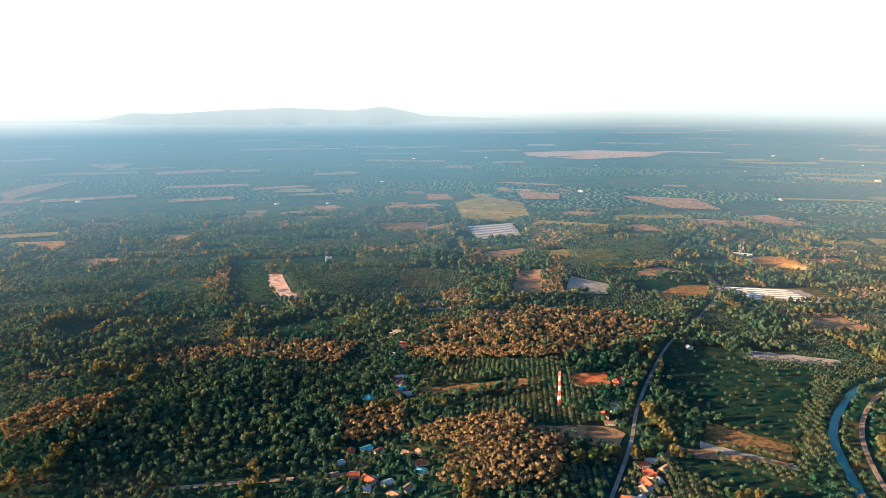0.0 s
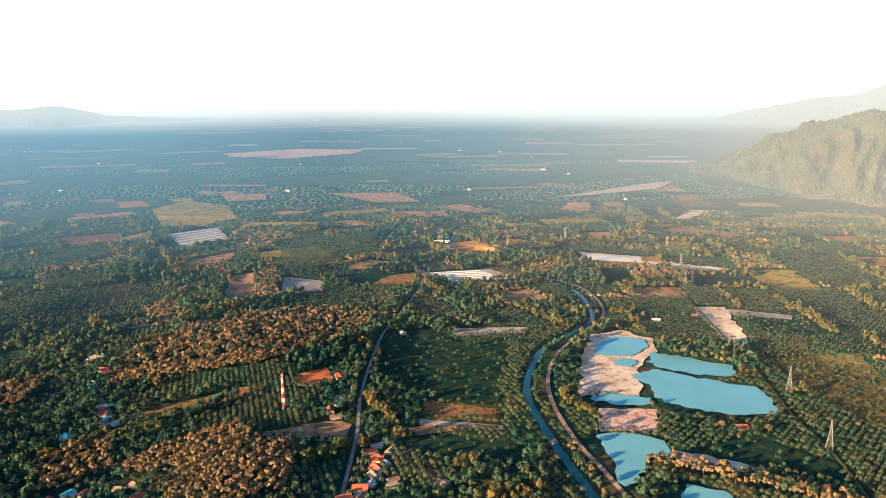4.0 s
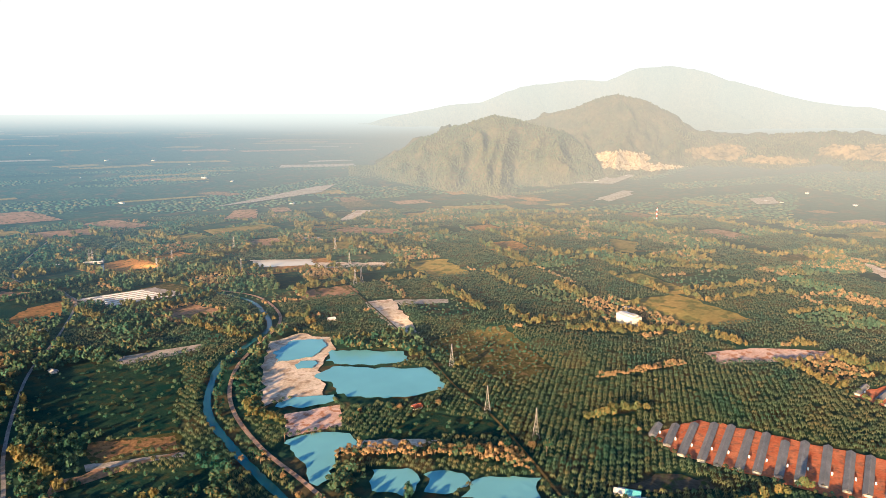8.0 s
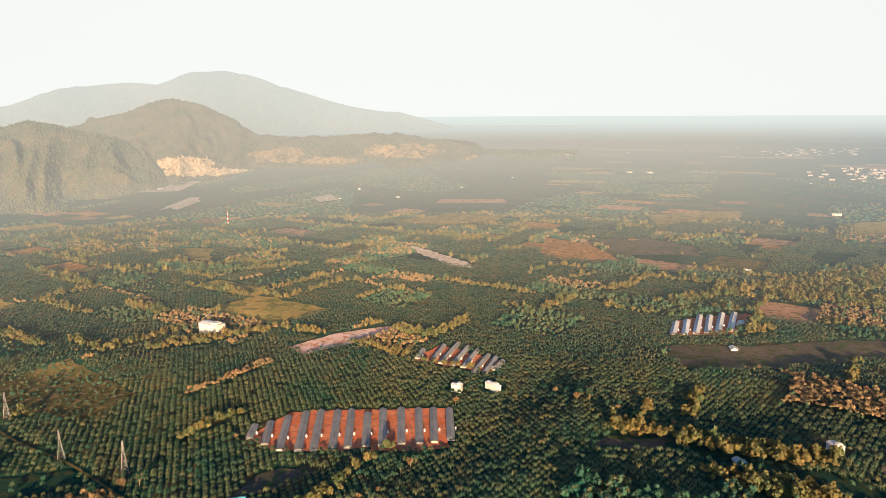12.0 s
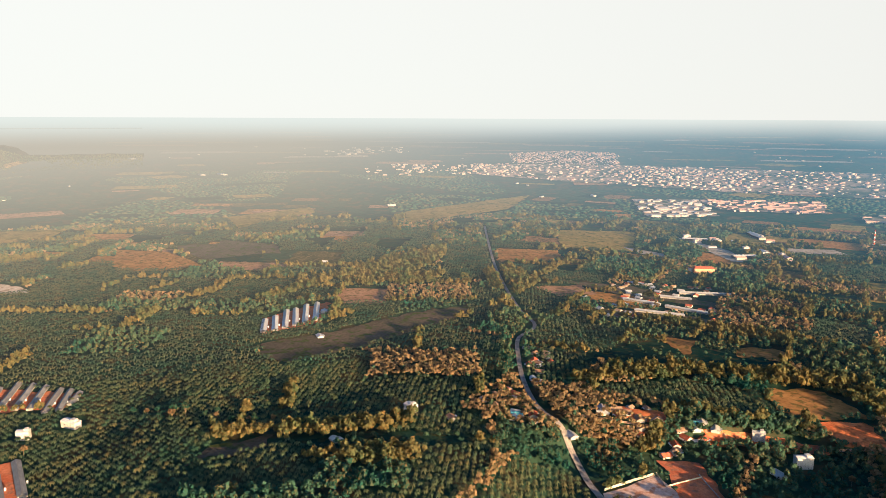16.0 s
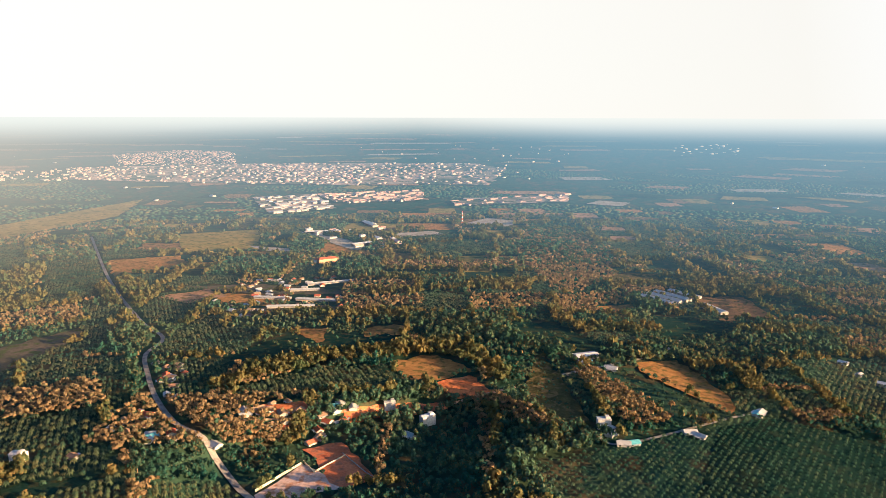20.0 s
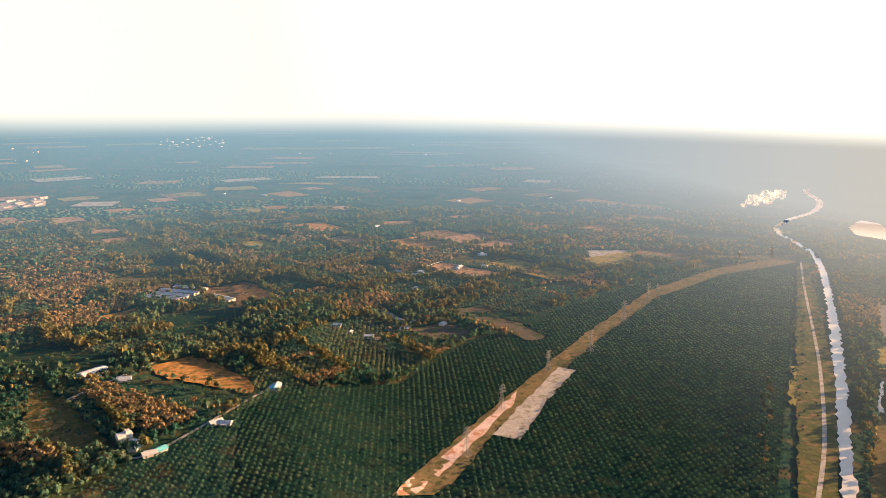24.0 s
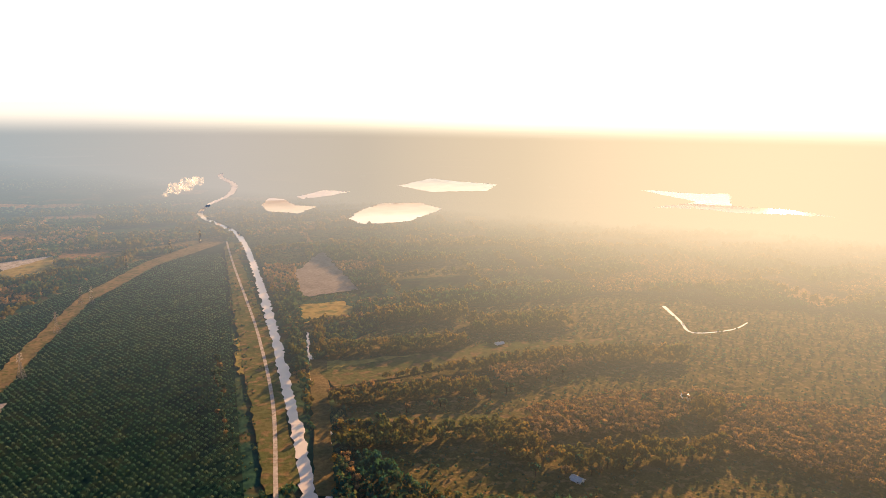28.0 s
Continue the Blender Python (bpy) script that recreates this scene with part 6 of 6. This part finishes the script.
# ---- trees ----
def palm_shape(fronds, upper, seed, simple=False):
    """An oil palm: arching fronds, folded along the rib, from one heart; metres."""
    rng = random.Random(seed)
    v, f = [(0, 0, 6.2)], []
    for tier, n, reach, lift, drop in ((0, fronds, 4.7, 1.5, -2.3), (1, upper, 3.1, 2.5, 0.6)):
        for i in range(n):
            a = math.tau * (i + 0.5 * tier + rng.uniform(-0.25, 0.25)) / n
            r, w = reach * rng.uniform(0.85, 1.15), 0.95 * rng.uniform(0.8, 1.2) * (1.6 if simple else 1)
            c, s = math.cos(a), math.sin(a)
            k, m, z = len(v), r * 0.55, 6.2 + lift * rng.uniform(0.8, 1.2)
            tip = (r * c, r * s, 6.2 + drop * rng.uniform(0.7, 1.2))
            edge = [(m * c - w * s, m * s + w * c, z - 0.9), (m * c + w * s, m * s - w * c, z - 0.9)]
            if simple:
                v += [*edge, tip]
                f += [(0, k + 1, k), (k, k + 1, k + 2)]
            else:
                v += [*edge, (m * c, m * s, z), tip]
                f += [(0, k + 2, k), (0, k + 1, k + 2), (k, k + 2, k + 3), (k + 2, k + 1, k + 3)]
    return np.array(v, float), np.array(f)


def crown_shape(sprays, seed, high=11.0, wide=4.2):
    """A broadleaf crown: an open, uneven shell of leaf sprays over a hidden stem."""
    rng = np.random.RandomState(seed)
    n = rng.normal(0, 1, (sprays, 3))
    n[:, 2] = np.abs(n[:, 2]) * 1.1 - 0.35
    n /= np.linalg.norm(n, axis=1)[:, None]
    lump = 0.78 + 0.3 * np.sin(n[:, 0] * 4 + seed) * np.cos(n[:, 1] * 4 + seed * 2)
    c = n * np.array([wide, wide, wide * 0.9]) * (lump * rng.uniform(0.7, 1.08, sprays))[:, None]
    c[:, 2] += high - wide
    size = wide * 2.3 / math.sqrt(sprays) * rng.uniform(0.8, 1.35, (sprays, 1))
    face = n + rng.normal(0, 0.42, (sprays, 3))
    face /= np.linalg.norm(face, axis=1)[:, None]
    u = np.cross(face, rng.normal(0, 1, (sprays, 3))); u /= np.linalg.norm(u, axis=1)[:, None]
    w = np.cross(face, u)
    v = np.stack([c + u * size, c - 0.5 * u * size + 0.87 * w * size, c - 0.5 * u * size - 0.87 * w * size], 1).reshape(-1, 3)
    return v, np.arange(3 * sprays).reshape(-1, 3)


def dome_shape(seed, sides=5, high=9.0, wide=4.6):
    rng = np.random.RandomState(seed)
    a = np.arange(sides) / sides * math.tau
    low = np.stack([np.cos(a) * wide, np.sin(a) * wide, np.full(sides, high * 0.15)], 1) * rng.uniform(0.8, 1.2, (sides, 1))
    mid = np.stack([np.cos(a + 0.6) * wide * 0.75, np.sin(a + 0.6) * wide * 0.75, np.full(sides, high * 0.75)], 1) * rng.uniform(0.8, 1.15, (sides, 1))
    i = np.arange(sides); j = (i + 1) % sides
    top = np.array([[rng.uniform(-1, 1), rng.uniform(-1, 1), high]])
    f = np.concatenate([np.stack([i, j, i + sides], 1), np.stack([j, j + sides, i + sides], 1), np.stack([i + sides, j + sides, np.full(sides, 2 * sides)], 1)])
    return np.concatenate([low, mid, top]), f


def scatter(name, label, category, shapes, xy, size, mat, seed=0, tall=(0.85, 1.15), swell=0.0):
    """One mesh of many plants, each turned and sized by chance."""
    if not len(xy): return None
    rng = np.random.RandomState(seed)
    n = len(xy)
    pick = rng.randint(0, len(shapes), n)
    turn, sc, hi = rng.rand(n) * math.tau, size * rng.uniform(0.75, 1.25, n), rng.uniform(*tall, n)
    sc = sc * (1 + swell * (2 * stand_at(xy) - 1))
    vs, fs, base = [], [], 0
    shr = shrink(xy[:, 0], xy[:, 1])
    root = lay(xy[:, 0], xy[:, 1])
    for k, (v, f) in enumerate(shapes):
        m = np.where(pick == k)[0]
        c, s = np.cos(turn[m])[:, None], np.sin(turn[m])[:, None]
        q = (sc[m] * shr[m])[:, None]
        x = (v[None, :, 0] * c - v[None, :, 1] * s) * q
        y = (v[None, :, 0] * s + v[None, :, 1] * c) * q
        z = v[None, :, 2] * q * hi[m][:, None]
        w = np.stack([x, y, z], -1) + root[m][:, None]
        vs.append(w.reshape(-1, 3))
        fs.append((f[None] + (np.arange(len(m)) * len(v))[:, None, None]).reshape(-1, 3) + base)
        base += len(m) * len(v)
    ob = new(name, mesh_of(name, np.concatenate(vs), np.concatenate(fs), mat))
    return tagged(ob, label, category, kind="stuff")


def code_at(xy):
    i = np.clip(((xy + HALF) / CELL).astype(int), 0, NC - 1)
    return grow[i[:, 1], i[:, 0]]


def stand_at(xy):
    """How old the stand is at each spot, 0 to 1: old stands are tall."""
    i = np.clip(((xy + HALF) / CELL).astype(int), 0, NC - 1)
    return wild2[i[:, 1], i[:, 0]]


def lattice(step, d0, d1, angle, seed, jitter, hexed=True):
    """Spots on a planting grid between two distances from the middle."""
    rng = np.random.RandomState(seed)
    n = int(d1 / step) + 2
    i, j = np.meshgrid(np.arange(-n, n + 1), np.arange(-int(n * 1.16), int(n * 1.16) + 1))
    x, y = (i + 0.5 * (j % 2) * hexed) * step, j * step * (0.866 if hexed else 1.0)
    p = np.stack([x.ravel(), y.ravel()], 1) + rng.uniform(-jitter, jitter, (x.size, 2)) * step
    c, s = math.cos(radians(angle)), math.sin(radians(angle))
    p = p @ np.array([[c, s], [-s, c]])
    d = np.hypot(*p.T)
    a = np.degrees(np.arctan2(p[:, 0], p[:, 1])) % 360
    return p[(d > d0) & (d < d1) & ((a < 270) | (a > 325))]


PALMS = [palm_shape(8, 4, s) for s in range(4)]
PALMS_LOW = [palm_shape(4, 2, s + 10, True) for s in range(4)]
CROWNS = [crown_shape(46, s) for s in range(6)]
CROWNS_MID = [crown_shape(20, s + 20) for s in range(6)]
SLIM = [crown_shape(22, s + 40, 12.0, 3.0) for s in range(4)]
FAR_CROWNS = [crown_shape(9, s + 60, 9.0, 4.6) for s in range(6)]
TUFTS = [dome_shape(s, 4)  for s in range(5)]
EDGE1, EDGE2 = 1120.0, 1900.0


def take(p, codes, keep=1.0, seed=0):
    rng = np.random.RandomState(seed)
    return p[np.isin(code_at(p), codes) & (rng.rand(len(p)) < keep)]


near_palm = lattice(9.0, 600, EDGE1, 24, 1, 0.06)
scatter("oil_palms", "dense green oil palms planted in rows", "oil palms", PALMS, take(near_palm, [2], 0.97), 0.85, "palm_leaf", 1)
scatter("young_oil_palms", "young oil palms planted in even rows", "oil palms", PALMS, take(near_palm, [5], 0.97), 0.56, "young_palm_leaf", 31)
scatter("young_oil_palms_beyond", "young oil palms planted in even rows", "oil palms", PALMS_LOW, take(lattice(9.0, EDGE1, EDGE2, 24, 2, 0.06), [5], 0.97), 0.60, "young_palm_leaf", 32)
scatter("oil_palms_beyond", "dense green oil palms planted in rows", "oil palms", PALMS_LOW, take(lattice(9.0, EDGE1, EDGE2, 24, 2, 0.06), [2], 0.95), 0.97, "palm_leaf_far", 2)
scatter("woodland", "dark green mixed tropical trees, low-sun gold partly painted into the leaves", "woodland", CROWNS, take(lattice(9.0, 600, EDGE1, 11, 3, 0.45), [0], 0.92), 1.0, "tree_leaf", 3, (0.7, 1.45), 0.5)
scatter("woodland_beyond", "dark green mixed tropical trees", "woodland", CROWNS_MID, take(lattice(9.5, EDGE1, EDGE2, 11, 4, 0.45), [0], 0.85), 1.1, "tree_leaf_far", 4, (0.7, 1.45), 0.5)
scatter("rubber_trees", "orange-brown rubber trees planted in rows", "rubber trees", SLIM, take(lattice(6.0, 600, EDGE1, 40, 5, 0.15, False), [3], 0.85), 1.05, "rubber_leaf", 5)
scatter("rubber_trees_beyond", "orange-brown rubber trees", "rubber trees", CROWNS_MID, take(lattice(8.5, EDGE1, EDGE2, 40, 6, 0.2), [3], 0.62), 0.95, "rubber_leaf_far", 6)
scatter("green_among_rubber", "green trees among the rubber trees", "trees", CROWNS_MID, take(lattice(9.0, 600, EDGE2, 33, 15, 0.4), [3], 0.2), 0.9, "tree_leaf_far", 15, (0.8, 1.3))
scatter("tree_belts", "tall green trees standing in belts between fields, low-sun gold painted into the leaves", "trees", CROWNS, take(lattice(7.5, 600, EDGE1, 52, 21, 0.42), [6], 0.85), 1.15, "belt_leaf", 21, (0.9, 1.5))
scatter("tree_belts_beyond", "tall green trees standing in belts between fields, low-sun gold painted into the leaves", "trees", CROWNS_MID, take(lattice(8.5, EDGE1, EDGE2, 52, 22, 0.42), [6], 0.85), 1.2, "belt_leaf", 22, (0.9, 1.6))
scatter("far_tree_belts", "far belts of green trees, low-sun gold and haze painted in", "trees", FAR_CROWNS, take(lattice(11.0, EDGE2, 2850, 52, 23, 0.42), [6], 0.85), 1.4, "belt_leaf", 23, (0.9, 1.6))
scatter("far_oil_palms", "far oil palms planted in rows", "oil palms", PALMS_LOW, take(lattice(11.0, EDGE2, 2850, 24, 24, 0.06), [2], 0.93), 1.2, "palm_leaf_far", 24)
scatter("meadow_trees", "single trees and bushes standing about in meadows", "trees", CROWNS, take(lattice(17, 600, EDGE2, 47, 25, 0.48), [7], 0.5), 0.72, "tree_leaf", 25, (0.5, 1.3))
scatter("bushes", "scattered low bushes and young trees", "bushes", CROWNS_MID, take(lattice(11, 600, EDGE1, 5, 7, 0.45), [4], 0.6), 0.45, "tree_leaf", 7)
scatter("bushes_beyond", "scattered low bushes and young trees", "bushes", FAR_CROWNS, take(lattice(12, EDGE1, EDGE2, 5, 17, 0.45), [4], 0.6), 0.5, "tree_leaf_far", 17)
scatter("far_woods", "far woods and plantations in painted haze", "woods", FAR_CROWNS, take(lattice(12.0, EDGE2, 2850, 18, 8, 0.4), [0, 3], 0.8), 1.2, "tree_leaf_far", 8, (0.6, 1.2), 0.4)
scatter("far_rubber_trees", "far brownish plantation trees in painted haze", "woods", FAR_CROWNS, take(lattice(12.0, EDGE2, 2850, 18, 9, 0.4), [3], 0.6), 1.2, "rubber_leaf_far", 9, (0.7, 1.1))
rest = lattice(29, 2850, 5400, 18, 10, 0.48)
far_mix = np.sin(rest[:, 0] / 310 + np.sin(rest[:, 1] / 190) * 1.7) + np.sin(rest[:, 1] / 240 + rest[:, 0] / 900) > 0.1
scatter("distant_woods", "distant woods across the plain in painted haze", "woods", TUFTS, rest[far_mix & ((code_at(rest) != 1) | (np.abs(rest).max(1) > HALF))], 2.3, "tree_leaf_far", 10, (0.16, 0.34))

# forest on the hills
for name, verts in HILLS.items():
    rg = np.random.RandomState(7)
    rows, cols = verts.shape[:2]
    n = 8000
    i, j = rg.randint(1, rows // 2 + 4, n), rg.randint(2, cols - 2, n)
    f, g = rg.rand(n, 1), rg.rand(n, 1)
    base = verts[i, j] * (1 - f) + verts[i + 1, j] * f
    base = base + (verts[i, j + 1] - verts[i, j]) * g
    if name in BARE:
        base = base[~BARE[name][i, j]]
        n = len(base)
    tv, tf = dome_shape(3, 4)
    size = rg.uniform(0.5, 1.3, (n, 1, 1))
    tagged(new(name, mesh_of(name, (base[:, None] + tv[None] * size - [0, 0, 3]).reshape(-1, 3), (tf[None] + (np.arange(n) * len(tv))[:, None, None]).reshape(-1, 3), "hill_leaf")), "dense forest clothing a far hill", "forest", kind="stuff")

# ---- trees that stand out singly ----
def make_tree(seed, high, wide, mat, label):
    ob = thing("tree", label, "tree", "single trees")
    rng = random.Random(seed)
    bm = bmesh.new()
    top = (rng.uniform(-0.6, 0.6), rng.uniform(-0.6, 0.6), high * 0.6)
    bmesh.ops.create_cone(bm, segments=7, radius1=0.45, radius2=0.22, depth=high * 0.6, matrix=Matrix.Translation((0, 0, high * 0.3)))
    for i in range(4):
        a = math.tau * (i + rng.random() * 0.5) / 4
        strut(bm, (0, 0, high * rng.uniform(0.35, 0.5)), (wide * 0.55 * math.cos(a), wide * 0.55 * math.sin(a), high * 0.72), 0.22)
    part("trunk", bm, "bark", ob)
    nr = np.random.RandomState(seed)
    n = 150
    c = nr.normal(0, 1, (n, 3)); c /= np.linalg.norm(c, axis=1)[:, None]
    c *= nr.uniform(0.55, 1.0, (n, 1)) * np.array([wide, wide, wide * 0.75]) * (0.8 + 0.3 * np.sin(c[:, :1] * 3 + seed))
    c[:, 2] += high - wide * 0.8
    size = wide * nr.uniform(0.16, 0.30, (n, 1, 1))
    q = nr.normal(0, 1, (n, 4, 3)); q /= np.linalg.norm(q, axis=2)[:, :, None]
    v = (c[:, None] + q * size).reshape(-1, 3)
    i = np.arange(n)[:, None] * 4
    f = np.concatenate([i + k for k in ((0, 1, 2), (0, 2, 3), (0, 3, 1), (1, 3, 2))])
    crown = new("crown", mesh_of("crown", v, f, mat))
    crown.parent = ob
    return ob


KINDS = [(make_tree(5, 15, 5.5, "tree_leaf", "tall broad-crowned green tree catching the low sun"), 1), (make_tree(6, 13, 4.6, "rubber_leaf", "tall tree with rusty orange foliage"), 2), (make_tree(8, 17, 5.0, "tree_leaf", "tall slender dark green tree above the palms"), 3)]
ROWS_OF_TREES = [((700, 930), (640, 830)), ((780, 960), (850, 770)), ((520, 690), (450, 540)), ((600, 650), (700, 560)), ((400, 480), (470, 700)), ((560, 530), (680, 380)), ((790, 330), (912, 40)), ((640, -590), (470, -480)), ((480, -600), (420, -520)), ((700, -480), (640, -420)), ((430, -690), (330, -860)), ((270, -880), (180, -960)), ((280, 940), (330, 1060)), ((230, 720), (300, 860)), ((180, 800), (20, 900)), ((-470, -640), (-640, -900)), ((-560, -560), (-900, -420)), ((-620, -300), (-780, -180)), ((980, -70), (830, -260)), ((740, 90), (640, 160))]
for i, ((x0, y0), (x1, y1)) in enumerate(ROWS_OF_TREES):
    n = max(4, int(math.hypot(x1 - x0, y1 - y0) / 15))
    for k, (proto, seed) in enumerate(KINDS):
        spots = []
        for j in range(k, n, 3):
            f = (j + rng.uniform(-0.4, 0.4)) / n
            x, y = x0 + (x1 - x0) * f + rng.gauss(0, 6), y0 + (y1 - y0) * f + rng.gauss(0, 6)
            ix, iy = int((x + HALF) / CELL), int((y + HALF) / CELL)
            if grow[iy, ix] != 1: spots.append((x, y))
        settle(proto, spots, i == 0, 200 + i, (0.75, 1.25), 0, None, True)
